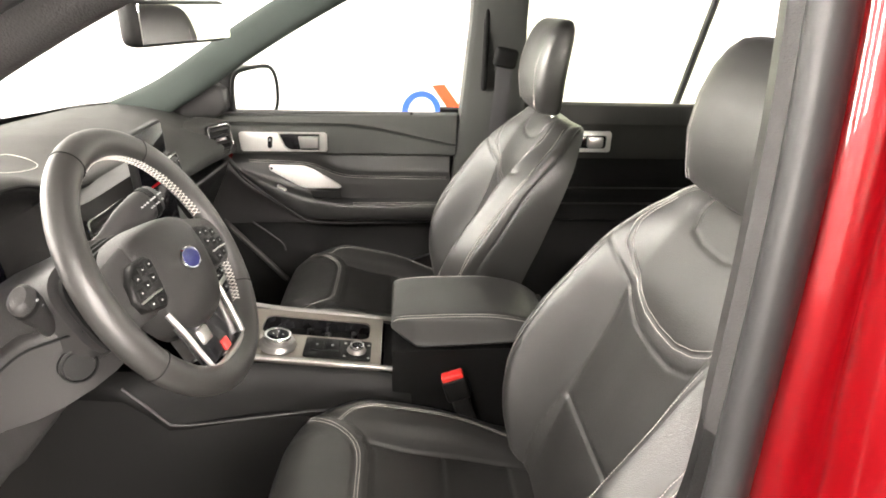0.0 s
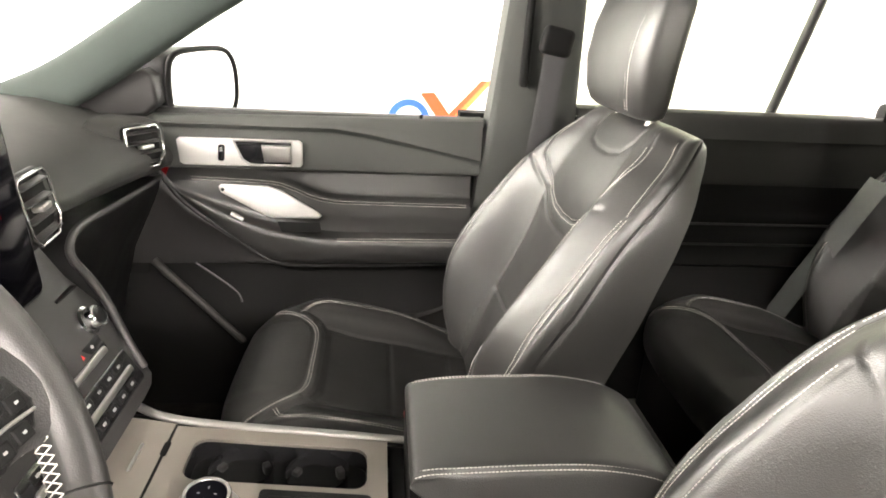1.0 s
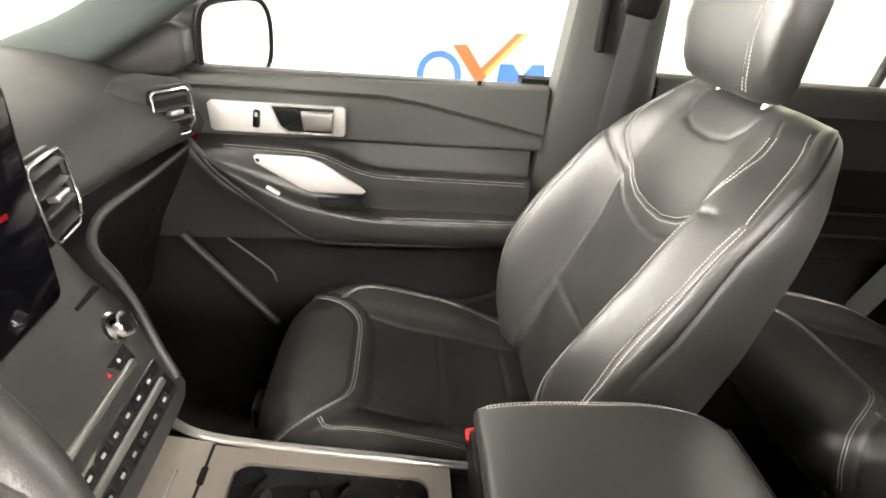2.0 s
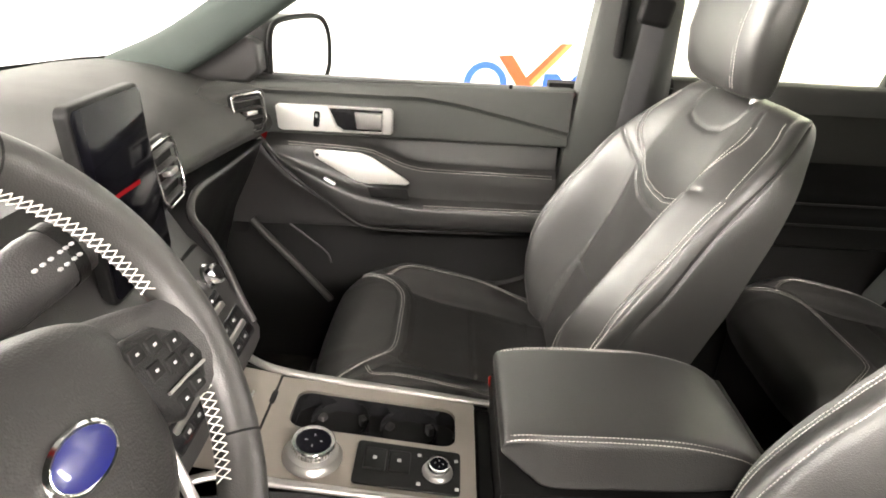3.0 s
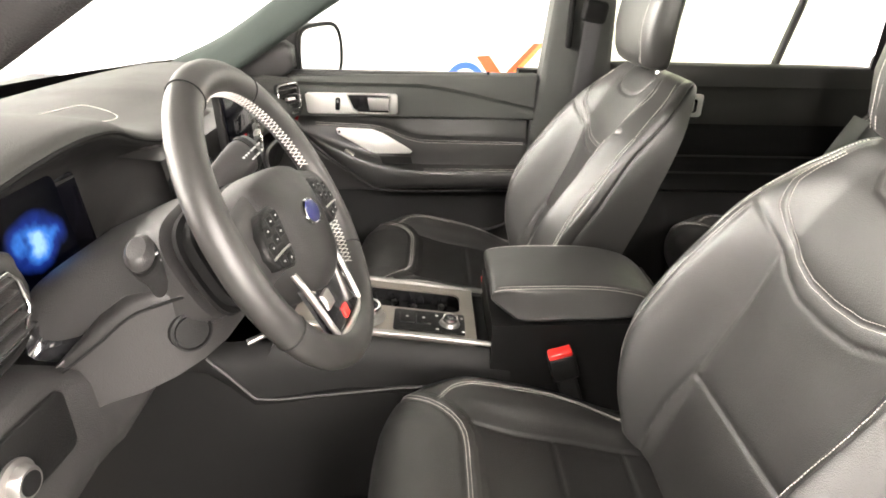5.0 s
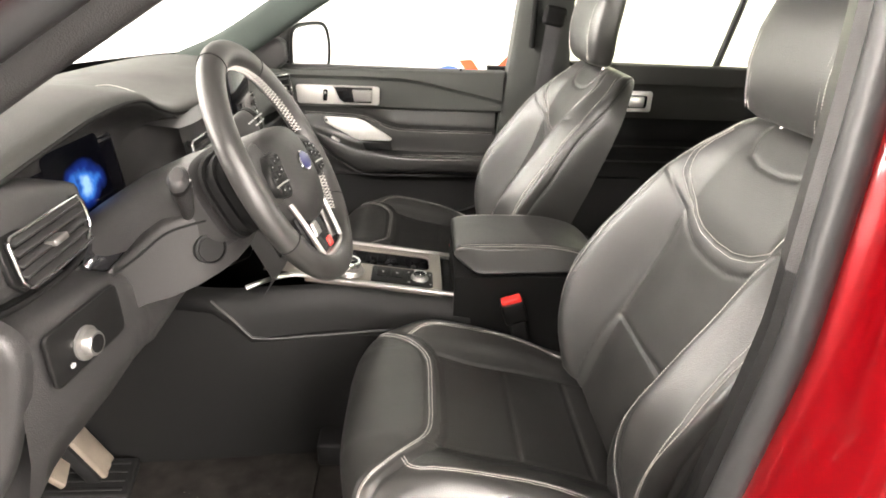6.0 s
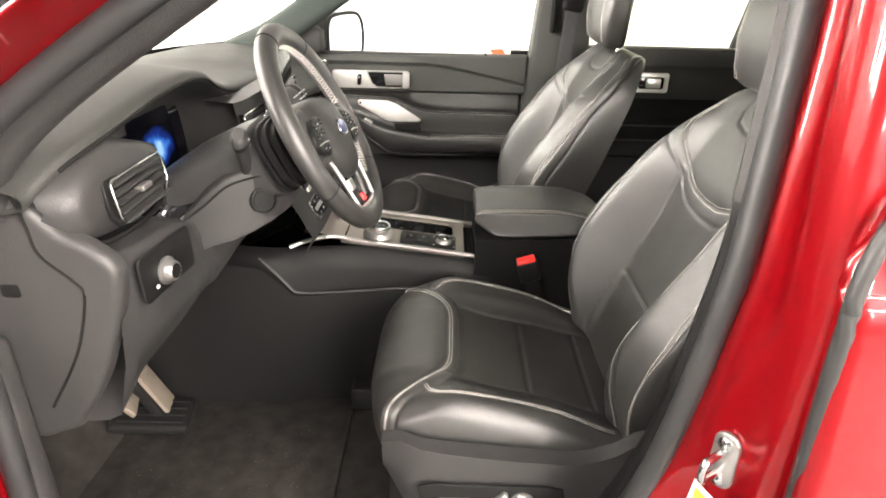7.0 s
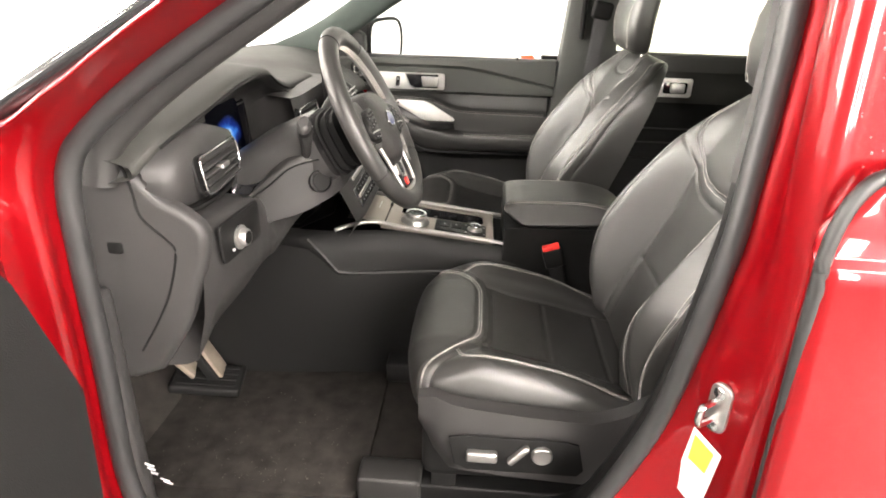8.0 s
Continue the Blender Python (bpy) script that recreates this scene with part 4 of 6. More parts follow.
def steering_wheel():
    t = thing("steering_wheel", "black leather steering wheel with pale cross stitching and silver spokes", "steering wheel")
    R, g = 0.160, 0.0185
    part("rim", moved(sweep([(R * math.cos(2 * math.pi * k / 96), R * math.sin(2 * math.pi * k / 96), 0) for k in range(96)], g, 20, closed=True, flat=0.86, up=(0, 0, 1)), TURNED), RIM_LEATHER, t)
    for a in (62, 118, 212, 328):
        c = Vector((R * math.cos(radians(a)), R * math.sin(radians(a)), 0))
        r = c.normalized()
        part("rim_seam", moved(sweep([c + r * (g + 0.0003) * math.cos(b) + Vector((0, 0, 1)) * (g * 0.86 + 0.0003) * math.sin(b) for b in np.linspace(-1.6, 3.6, 20)], 0.0009, 5, up=r.cross((0, 0, 1))), TURNED), BLACK, t)
    # cross stitching along the inner side of the rim
    bm = bmesh.new()
    for a0, a1 in ((14, 166), (-44, -8), (188, 224)):
        n = int((a1 - a0) * 0.42)
        for k in range(n):
            for sg in (1, -1):
                b0, b1 = radians(a0 + (a1 - a0) * k / n), radians(a0 + (a1 - a0) * (k + 1) / n)
                za, zb = (0.0064 * sg, -0.0064 * sg)
                rr = R - g - 0.0003
                p0, p1 = Vector((rr * math.cos(b0), rr * math.sin(b0), za * 0.9 - 0.001)), Vector((rr * math.cos(b1), rr * math.sin(b1), zb * 0.9 - 0.001))
                join(bm, sweep([p0, p0.lerp(p1, 0.5) * 0.9975, p1], 0.00048, 4))
    tagged(part("cross_stitching", moved(bm, TURNED), THREAD, t), "pale cross stitching", kind="stuff")
    # hub pad
    out = spline([(0.0, 0.052), (0.06, 0.045), (0.083, 0.02), (0.082, -0.02), (0.07, -0.055), (0.045, -0.08), (0.0, -0.088), (-0.045, -0.08), (-0.07, -0.055), (-0.082, -0.02), (-0.083, 0.02), (-0.06, 0.045)], 5, closed=True)
    rows = []
    for s, z in ((1.06, -0.03), (1.03, -0.005), (1.0, 0.004), (0.95, 0.010), (0.82, 0.016), (0.6, 0.021), (0.3, 0.024), (0.05, 0.025)):
        rows.append([(p.x * s, p.y * s - 0.012 * (1 - s), z) for p in out])
    hub = part("hub_pad", moved(grid(rows, close_u=True, cap=True), TURNED), PLASTIC_M, t)
    part("badge", moved(lathe([(0.024, 0), (0.0245, 0.003), (0.022, 0.0045), (0.02, 0.004)], 36), TURNED @ pose(0, -0.008, 0.0235) @ Matrix.Diagonal((1.0, 0.62, 1, 1))), CHROME, hub, "silver oval badge rim")
    part("badge_face", moved(lathe([(0.0205, 0), (0.0205, 0.0045), (0.015, 0.0052)], 32), TURNED @ pose(0, -0.008, 0.0235) @ Matrix.Diagonal((1.0, 0.6, 1, 1))), BLUE_ENAMEL, hub, "plain blue oval badge")
    for sg in (1, -1):
        arm = spline([(sg * 0.06, 0.0, -0.004), (sg * 0.1, -0.004, -0.003), (sg * 0.13, -0.008, -0.001), (sg * 0.152, -0.012, 0.0)], 4)
        part("spoke", moved(sweep(arm, [0.042, 0.042, 0.041, 0.04, 0.039, 0.038, 0.037, 0.036, 0.036, 0.036, 0.037, 0.039, 0.042][: len(arm)], 16, flat=0.3, up=(0, 0, 1)), TURNED), PLASTIC_L, t)
        pad = part("button_pad", moved(plate([(sg * 0.058, 0.014), (sg * 0.072, 0.022), (sg * 0.1, 0.019), (sg * 0.122, 0.004), (sg * 0.13, -0.016), (sg * 0.12, -0.031), (sg * 0.084, -0.04), (sg * 0.074, -0.034)][:: sg], (0, 0, 0.006), (1, 0, 0), (0, 1, 0), 0.011, 0.004), TURNED), PLASTIC, t)
        for bx, by in ((0.074, 0.011), (0.091, 0.009), (0.108, 0.003), (0.081, -0.004), (0.098, -0.008), (0.115, -0.012), (0.09, -0.03), (0.108, -0.028)):
            part("button", moved(box(sg * bx - 0.0068, sg * bx + 0.0068, by - 0.0052, by + 0.0052, 0.0155, 0.0182, 0.0012), TURNED), BLACK, pad)
            part("button_mark", moved(box(sg * bx - 0.0014, sg * bx + 0.0014, by - 0.0008, by + 0.0008, 0.018, 0.0186, 0), TURNED), MARK, pad)
        part("silver_divider", moved(sweep([(sg * 0.079, -0.02, 0.0185), (sg * 0.1, -0.0195, 0.019), (sg * 0.124, -0.021, 0.0175)], 0.0012, 8), TURNED), SATIN, pad)
    # bottom spoke: a dark plate in a silver frame with a red badge
    lo = part("lower_spoke", moved(plate([(-0.052, -0.136), (0.052, -0.136), (0.062, -0.07), (0.05, -0.055), (-0.05, -0.055), (-0.062, -0.07)], (0, 0, -0.008), (1, 0, 0), (0, 1, 0), 0.010, 0.003), TURNED), GLOSS, t)
    part("silver_frame", moved(sweep(spline([(-0.072, -0.05, 0.002), (-0.066, -0.08, 0.004), (-0.058, -0.125, 0.005), (-0.048, -0.138, 0.005), (0.0, -0.141, 0.005), (0.048, -0.138, 0.005), (0.058, -0.125, 0.005), (0.066, -0.08, 0.004), (0.072, -0.05, 0.002)], 5), 0.0038, 10), TURNED), SATIN, lo, "bright silver spoke frame")
    part("silver_key", moved(box(-0.042, -0.016, -0.108, -0.088, 0.0, 0.006, 0.003, 3), TURNED), SATIN, lo)
    part("lower_badge", moved(box(-0.004, 0.014, -0.134, -0.12, 0.0015, 0.0042, 0.001), TURNED), RED_PLASTIC, lo, "small red badge")
    return t


steering_wheel()

COL = thing("steering_column", "dark plastic steering column shroud with two stalks", "steering column")
ax = WHEEL.to_3x3() @ Vector((0, 0, -1))


def column_body(table, drop):
    """Rounded sections along the steering axis: distance from the wheel, half width, half height."""
    rows = []
    for d, w, h in table:
        c = WHEEL_AT + ax * d + Vector((0, 0, drop))
        rows.append([c + WHEEL.to_3x3() @ Vector((w * math.copysign(abs(math.cos(a)) ** 0.6, math.cos(a)), h * math.copysign(abs(math.sin(a)) ** 0.6, math.sin(a)), 0)) for a in (2 * math.pi * k / 32 for k in range(32))])
    return grid(rows, close_u=True, cap=True)


part("shroud", column_body(((0.095, 0.08, 0.056), (0.098, 0.086, 0.062), (0.13, 0.088, 0.066), (0.2, 0.086, 0.068), (0.27, 0.08, 0.06)), 0.0), PLASTIC_L, COL)
rib = []
for k in range(3):
    d = 0.05 + 0.014 * k
    rib += [(d, 0.074 + 0.003 * k, 0.05 + 0.002 * k), (d + 0.001, 0.081 + 0.003 * k, 0.056 + 0.002 * k), (d + 0.005, 0.082 + 0.003 * k, 0.057 + 0.002 * k), (d + 0.006, 0.075 + 0.003 * k, 0.051 + 0.002 * k)]
part("collar", column_body([(0.02, 0.045, 0.04)] + rib, -0.004), BLACK, COL, "black ribbed collar")
BN = Vector((0.62, -0.75, 0.2)).normalized()
bq = Vector((0, 0, 1)).rotation_difference(BN).to_matrix().to_4x4()
part("start_button", moved(lathe([(0.021, -0.01), (0.021, 0.003), (0.0185, 0.004), (0.018, 0.001), (0.0165, 0.001), (0.016, 0.0035), (0.003, 0.004)], 30), Matrix.Translation((-0.096, -0.501, 1.098)) @ bq), PLASTIC, COL, "round start button")


def stalk(name, path, radii, flat, marks, up):
    p = [Vector(q) for q in path]
    st = part(name, sweep(p, radii, 16, flat=flat, up=up), PLASTIC_L, COL)
    part("stalk_ring", sweep([p[-3].lerp(p[-2], 0.4), p[-3].lerp(p[-2], 0.7)], radii[-3] * 1.03, 16, flat=flat, up=up), PLASTIC, st)
    for k, dx, dz in marks:
        c = p[-4].lerp(p[-1], k) + Vector((dx, 0, dz))
        part("stalk_mark", box(c.x - 0.0012, c.x + 0.0012, c.y - 0.0016, c.y + 0.0016, c.z - 0.0009, c.z + 0.0009, 0), MARK, st)


stalk("wiper_stalk", [(-0.14, -0.36, 1.172), (-0.125, -0.33, 1.185), (-0.11, -0.30, 1.20), (-0.104, -0.255, 1.207), (-0.1, -0.215, 1.21), (-0.098, -0.206, 1.211)], [0.012, 0.014, 0.022, 0.025, 0.023, 0.014], 0.62,
      ((0.3, 0.0135, 0.0125), (0.38, 0.0135, 0.0125), (0.46, 0.0135, 0.0125), (0.56, 0.0135, 0.0125), (0.62, 0.0135, 0.0125), (0.68, 0.0135, 0.0125), (0.8, 0.013, 0.012), (0.86, 0.013, 0.012), (0.45, 0.0195, 0.0055), (0.52, 0.0195, 0.0055), (0.6, 0.0195, 0.0055), (0.66, 0.0195, 0.0055), (0.8, 0.0185, 0.005)), (1, 0, 0.6))
stalk("signal_stalk", [(-0.125, -0.48, 1.13), (-0.118, -0.502, 1.15), (-0.112, -0.52, 1.172), (-0.107, -0.54, 1.195), (-0.104, -0.556, 1.213), (-0.103, -0.561, 1.218)], [0.011, 0.011, 0.013, 0.0175, 0.017, 0.011], 0.7,
      ((0.45, 0.012, 0.004), (0.7, 0.013, 0.004)), (1, 0, 0))


# ---- centre console ----
CON = thing("centre_console", "dark plastic centre console with pale silver bezel and cup holders", "console")


def rail_z(x):
    return 0.851 - 0.11 * x


# side walls and body
for sg in (-1, 1):
    rows = []
    for x in np.linspace(-0.85, 0.30, 34):
        y = lerp([(-0.85, 0.2), (-0.30, 0.165), (-0.15, 0.15), (0.0, 0.115), (0.3, 0.108)], x)
        top = lerp([(-0.85, 0.95), (-0.30, 0.86), (-0.2, 0.85), (-0.13, 0.852), (0.0, 0.845), (0.3, 0.808)], x)
        mid = lerp([(-0.85, 0.9), (-0.30, 0.835), (-0.214, 0.82), (-0.15, 0.747), (0.3, 0.752)], x)
        rows.append([(x, sg * (y - 0.012), top - 0.002), (x, sg * y, top - 0.01), (x, sg * (y + 0.012), (top + mid) / 2 - 0.006), (x, sg * (y + 0.018), mid - 0.002), (x, sg * (y + 0.032), mid - 0.006), (x, sg * (y + 0.045), 0.62), (x, sg * (y + 0.05), 0.45)])
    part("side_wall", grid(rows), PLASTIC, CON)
    part("side_crease", sweep([(-0.225, sg * 0.179, 0.838), (-0.19, sg * 0.176, 0.797), (-0.155, sg * 0.172, 0.75), (-0.12, sg * 0.166, 0.744), (0.1, sg * 0.135, 0.749), (0.3, sg * 0.131, 0.752)], 0.0025, 6), PLASTIC_L, CON)
    r = [(-0.16, sg * 0.158, 0.858), (-0.12, sg * 0.135, 0.866), (-0.07, sg * 0.106, 0.865), (0.0, sg * 0.102, 0.853), (0.15, sg * 0.101, 0.836), (0.25, sg * 0.101, 0.823), (0.285, sg * 0.103, 0.819)]
    part("rail", sweep(spline(r, 5), 0.0062, 10, flat=0.8), SATIN, CON, "satin silver edge rail")
# forward tray
part("tray_floor", grid([[(-0.14, y, 0.872 - 0.3 * abs(y) ** 2), (-0.10, y, 0.868), (-0.045, y, 0.858)] for y in np.linspace(-0.098, 0.098, 9)]), TRIM, CON)
part("tray_gap", box(-0.0475, -0.0445, -0.096, 0.096, 0.853, 0.8585, 0.0005), BLACK, CON, "dark gap behind the tray lid")
part("tray_notch", box(-0.052, -0.042, 0.035, 0.06, 0.852, 0.8588, 0.001), BLACK, CON)
part("tray_handle", box(-0.075, -0.072, 0.0, 0.05, 0.862, 0.866, 0.001), SATIN, CON)
# bezel plate with the cup holders let in
UX = Vector((1, 0, -0.11)).normalized()


def on_bezel(x, y, lift=0.0):
    return Vector((x, y, rail_z(x) + lift))


def bezel():
    """A plate with a long opening for the cups."""
    outer = [(-0.055, -0.096), (0.238, -0.096), (0.238, 0.096), (-0.055, 0.096)]
    hole = [(p[0] + 0.098, p[1] + 0.036) for p in rounded(0.226, 0.076, 0.018, 4)]
    bm = bmesh.new()
    for z, flip in ((0.0, False), (-0.012, True)):
        vo = [bm.verts.new(on_bezel(x, y, z)) for x, y in outer]
        vh = [bm.verts.new(on_bezel(x, y, z)) for x, y in hole]
        es = [bm.edges.new((a, b)) for a, b in zip(vo, vo[1:] + vo[:1])] + [bm.edges.new((a, b)) for a, b in zip(vh, vh[1:] + vh[:1])]
        bmesh.ops.triangle_fill(bm, edges=es, use_beauty=True)
        if not flip:
            keep = (vo, vh)
    for a, b in ((keep[0], vo), (keep[1], vh)):
        for i in range(len(a)):
            bm.faces.new((a[i], a[(i + 1) % len(a)], b[(i + 1) % len(a)], b[i]))
    bmesh.ops.recalc_face_normals(bm, faces=bm.faces)
    return bm


part("bezel", bezel(), TRIM, CON, "pale silver bezel plate", smooth=False)


def turned(profile, n=32):
    return grid([[(r * math.cos(2 * math.pi * k / n), r * math.sin(2 * math.pi * k / n), z) for k in range(n)] for r, z in profile], close_u=True)


for cx in (0.05, 0.146):
    cup = part("cup_holder", moved(turned([(0.0405, 0.0), (0.0385, -0.005), (0.036, -0.06), (0.034, -0.062), (0.003, -0.062), (0.003, -0.066), (0.038, -0.066), (0.0405, -0.004)], 36), Matrix.Translation(on_bezel(cx, 0.036, -0.008))), GLOSS, CON)
    for a in (30, 150, 270):
        p = on_bezel(cx, 0.036, -0.03) + Vector((0.034 * math.cos(radians(a)), 0.034 * math.sin(radians(a)), 0))
        part("grip_tab", moved(box(-0.006, 0.004, -0.006, 0.006, -0.012, 0.01, 0.002), Matrix.Translation(p) @ pose(0, 0, 0, 0, 0, a)), PLASTIC_L, cup)
hole = [(p[0] + 0.098, p[1] + 0.036) for p in rounded(0.224, 0.074, 0.018, 4)]
part("cup_well", grid([[on_bezel(x, y, z) for x, y in hole] for z in (-0.004, -0.03)], close_u=True), GLOSS, CON)
part("cup_well_floor", plate([(x, y) for x, y in hole], on_bezel(0, 0, -0.032), UX, (0, 1, 0), 0.002, 0), BLACK, CON)


def dial(x, y, r, h, name, label):
    """A stepped turning knob: skirt, knurled waist, bright top ring and a dark cap."""
    at = Matrix.Translation(on_bezel(x, y, 0.002)) @ pose(0, 0, 0, 0, 6.3, 0)
    t = part(name, moved(lathe([(r * 1.2, 0), (r * 1.2, 0.003), (r * 1.1, 0.006), (r * 1.04, 0.008), (r * 1.04, h * 0.45), (r * 0.98, h * 0.5), (r * 0.86, h * 0.56), (r * 0.86, h - 0.003), (r * 0.82, h), (r * 0.72, h), (r * 0.7, h - 0.0015)], 48), at), SATIN, CON, label)
    knurl = bmesh.new()
    for k in range(40):
        join(knurl, box(r * 0.86, r * 0.885, -r * 0.03, r * 0.03, h * 0.58, h - 0.004, 0), at @ pose(0, 0, 0, 0, 0, 9 * k))
    tagged(part("knurling", knurl, CHROME, t, smooth=False), "fine ribs round the knob", kind="stuff")
    part("top_ring", moved(lathe([(r * 0.87, h - 0.004), (r * 0.87, h - 0.001), (r * 0.83, h + 0.0006), (r * 0.73, h + 0.0004), (r * 0.72, h - 0.002)], 48), at), CHROME, t, "bright top ring")
    part("dial_cap", moved(lathe([(r * 0.72, h - 0.004), (r * 0.72, h - 0.0008), (r * 0.3, h - 0.0002)], 32), at), SCREEN, t)
    for k in range(4):
        part("cap_mark", moved(box(-r * 0.05, r * 0.05, -r * 0.02, r * 0.02, h - 0.0008, h + 0.0002, 0), at @ pose(0, 0, 0, 0, 0, 90 * k) @ pose(r * 0.3, 0, 0)), MARK, t)
    return t


dial(0.030, -0.052, 0.031, 0.026, "gear_dial", "polished silver rotary gear dial")
low = part("switch_plate", plate(rounded(0.135, 0.072, 0.006), on_bezel(0.150, -0.050, 0.001), UX, (0, 1, 0), 0.003, 0.001), PLASTIC, CON)
dial(0.188, -0.052, 0.0165, 0.016, "drive_dial", "small silver drive mode dial")
for bx in (0.108, 0.139):
    part("button", plate(rounded(0.028, 0.036, 0.003), on_bezel(bx, -0.045, 0.003), UX, (0, 1, 0), 0.004, 0.0015), PLASTIC, low)
    part("button_mark", plate(rounded(0.005, 0.005, 0.001), on_bezel(bx, -0.045, 0.0072), UX, (0, 1, 0), 0.0006, 0), MARK, low)
for mx, my in ((0.164, -0.028), (0.212, -0.03), (0.165, -0.076), (0.213, -0.077)):
    part("marking", plate(rounded(0.005, 0.005, 0.001), on_bezel(mx, my, 0.0038), UX, (0, 1, 0), 0.0006, 0), MARK, low)
part("rear_slot", box(0.242, 0.262, -0.098, 0.098, 0.70, 0.812, 0.003), BLACK, CON)
# storage box under the armrest
rows = []
for x in np.linspace(0.262, 0.60, 8):
    rows.append([(x, -0.128, 0.45), (x, -0.124, 0.7), (x, -0.114, 0.868 + 0.03 * (x - 0.262)), (x, 0.114, 0.868 + 0.03 * (x - 0.262)), (x, 0.124, 0.7), (x, 0.128, 0.45)])
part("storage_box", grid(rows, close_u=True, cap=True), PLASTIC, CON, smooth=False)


def armrest():
    t = thing("armrest", "padded black leather armrest with pale stitching on the console", "armrest")
    rows = []
    for x, zt, zb in ((0.260, 0.918, 0.908), (0.264, 0.927, 0.902), (0.275, 0.931, 0.893), (0.295, 0.934, 0.879), (0.32, 0.936, 0.870), (0.40, 0.938, 0.874), (0.47, 0.938, 0.878), (0.53, 0.926, 0.882), (0.56, 0.912, 0.885), (0.578, 0.897, 0.887), (0.582, 0.892, 0.888)):
        flare = lerp([(0.262, 0.0), (0.32, 0.018), (0.5, 0.022), (0.582, 0.01)], x)
        half = 0.089
        e = min(0.012, (zt - zb) * 0.3)
        side = [(half + flare - 0.006, zb), (half + flare + 0.001, zb + e * 0.5), (half + flare * 0.9, zb + e * 1.3), (half + flare * 0.35, zt - e * 1.2), (half + 0.002, zt - e * 0.6), (half - 0.004, zt - 0.0015), (half * 0.8, zt), (half * 0.4, zt + 0.001)]
        pts = [(-y, z) for y, z in side] + [(0, zt + 0.0012)] + list(reversed(side))
        rows.append([Vector((x, y, z)) for y, z in pts])
    fine = []
    cols = [spline([r[j] for r in rows], 5) for j in range(len(rows[0]))]
    for i in range(len(cols[0])):
        fine.append(spline([c[i] for c in cols], 4))
    part("lid", grid(fine, close_u=True, cap=True), LEATHER, t)
    bm = bmesh.new()
    for sg in (-1, 1):
        for off in (0.0, 0.006):
            line = [Vector((x, sg * (0.0895 + lerp([(0.262, 0.0), (0.32, 0.0036), (0.5, 0.0044), (0.582, 0.002)], x) - off), z + 0.001 + off * 0.35)) for x, z in ((0.264, 0.922), (0.28, 0.9275), (0.32, 0.931), (0.40, 0.933), (0.47, 0.931), (0.53, 0.919), (0.56, 0.9045), (0.575, 0.893))]
            join(bm, stitches(spline(line, 5), normal=(0, sg * 0.7, 0.7)))
    tagged(part("stitching", bm, THREAD, t), "pale contrast stitching", kind="stuff")
    return t


armrest()


def buckle(at, turn, lean):
    t = thing("seat_belt_buckle", "black seat belt buckle with a red release button", "seat belt", group="seat belt buckles")
    m = Matrix.Translation(at) @ pose(0, 0, 0, 0, lean, turn)
    part("stem", moved(box(-0.018, 0.018, -0.008, 0.008, -0.14, -0.03, 0.006), m), BLACK, t)
    part("case", moved(box(-0.024, 0.024, -0.014, 0.014, -0.05, 0.0, 0.006, 3), m), PLASTIC, t)
    part("release_button", moved(box(-0.021, 0.021, -0.0115, 0.0115, -0.006, 0.008, 0.003, 3), m), RED_PLASTIC, t, "red release button")


buckle((0.378, -0.155, 0.838), 0, -18)
buckle((0.285, 0.152, 0.826), 0, -18)


# ---- passenger front door ----
FACE = 0.735
DOOR = thing("passenger_door", "closed front passenger door with dark trim and silver handle plate", "car door")


def door_panel(name, table, x0, x1, m, parent, n=24, label=""):
    """A long moulded strip of the door: rows of height and depth from the face (towards the cabin is minus y)."""
    rows = []
    for x in np.linspace(x0, x1, n):
        rows.append([(x, FACE - d, z) for z, d in table(x)])
    return part(name, grid(rows), m, parent, label)


# upper trim with a crease, wider at the front
def upper(x):
    crease = lerp([(-0.25, 1.152), (0.12, 1.152), (0.2, 1.142), (0.45, 1.092)], x)
    return [(1.174 + 0.02 * (x - 0.1), -0.045), (1.175 + 0.02 * (x - 0.1), 0.0), (1.172 + 0.02 * (x - 0.1), 0.012), (1.164 + 0.02 * (x - 0.1), 0.017), (crease + 0.004, 0.02), (crease, 0.022), (crease - 0.010, 0.008), (crease - 0.02, 0.008), (1.075, 0.011), (1.062, 0.013), (1.056, 0.011), (1.051, -0.004)]


def smoothgrid(table, x0, x1, n, k=3):
    rows = []
    for x in np.linspace(x0, x1, n):
        rows.append([p for p in spline([(x, FACE - d, z) for z, d in table(x)], k)])
    return grid(rows)


part("upper_trim", smoothgrid(upper, -0.262, 0.447, 40, 2), DOOR_SKIN, DOOR)


def middle(x):
    top = 1.064
    s1 = lerp([(-0.22, 1.046), (-0.12, 1.044), (-0.02, 1.041), (0.03, 1.03), (0.07, 1.013), (0.11, 1.003), (0.16, 1.0), (0.45, 0.998)], x)
    return [(top, -0.014), (top - 0.008, -0.006), ((top + s1) / 2, 0.002), (s1 + 0.004, 0.010), (s1, 0.018), (s1 - 0.004, 0.026), (s1 - 0.012, 0.036)]


part("middle_trim", smoothgrid(middle, -0.235, 0.43, 40, 2), LEATHER, DOOR)


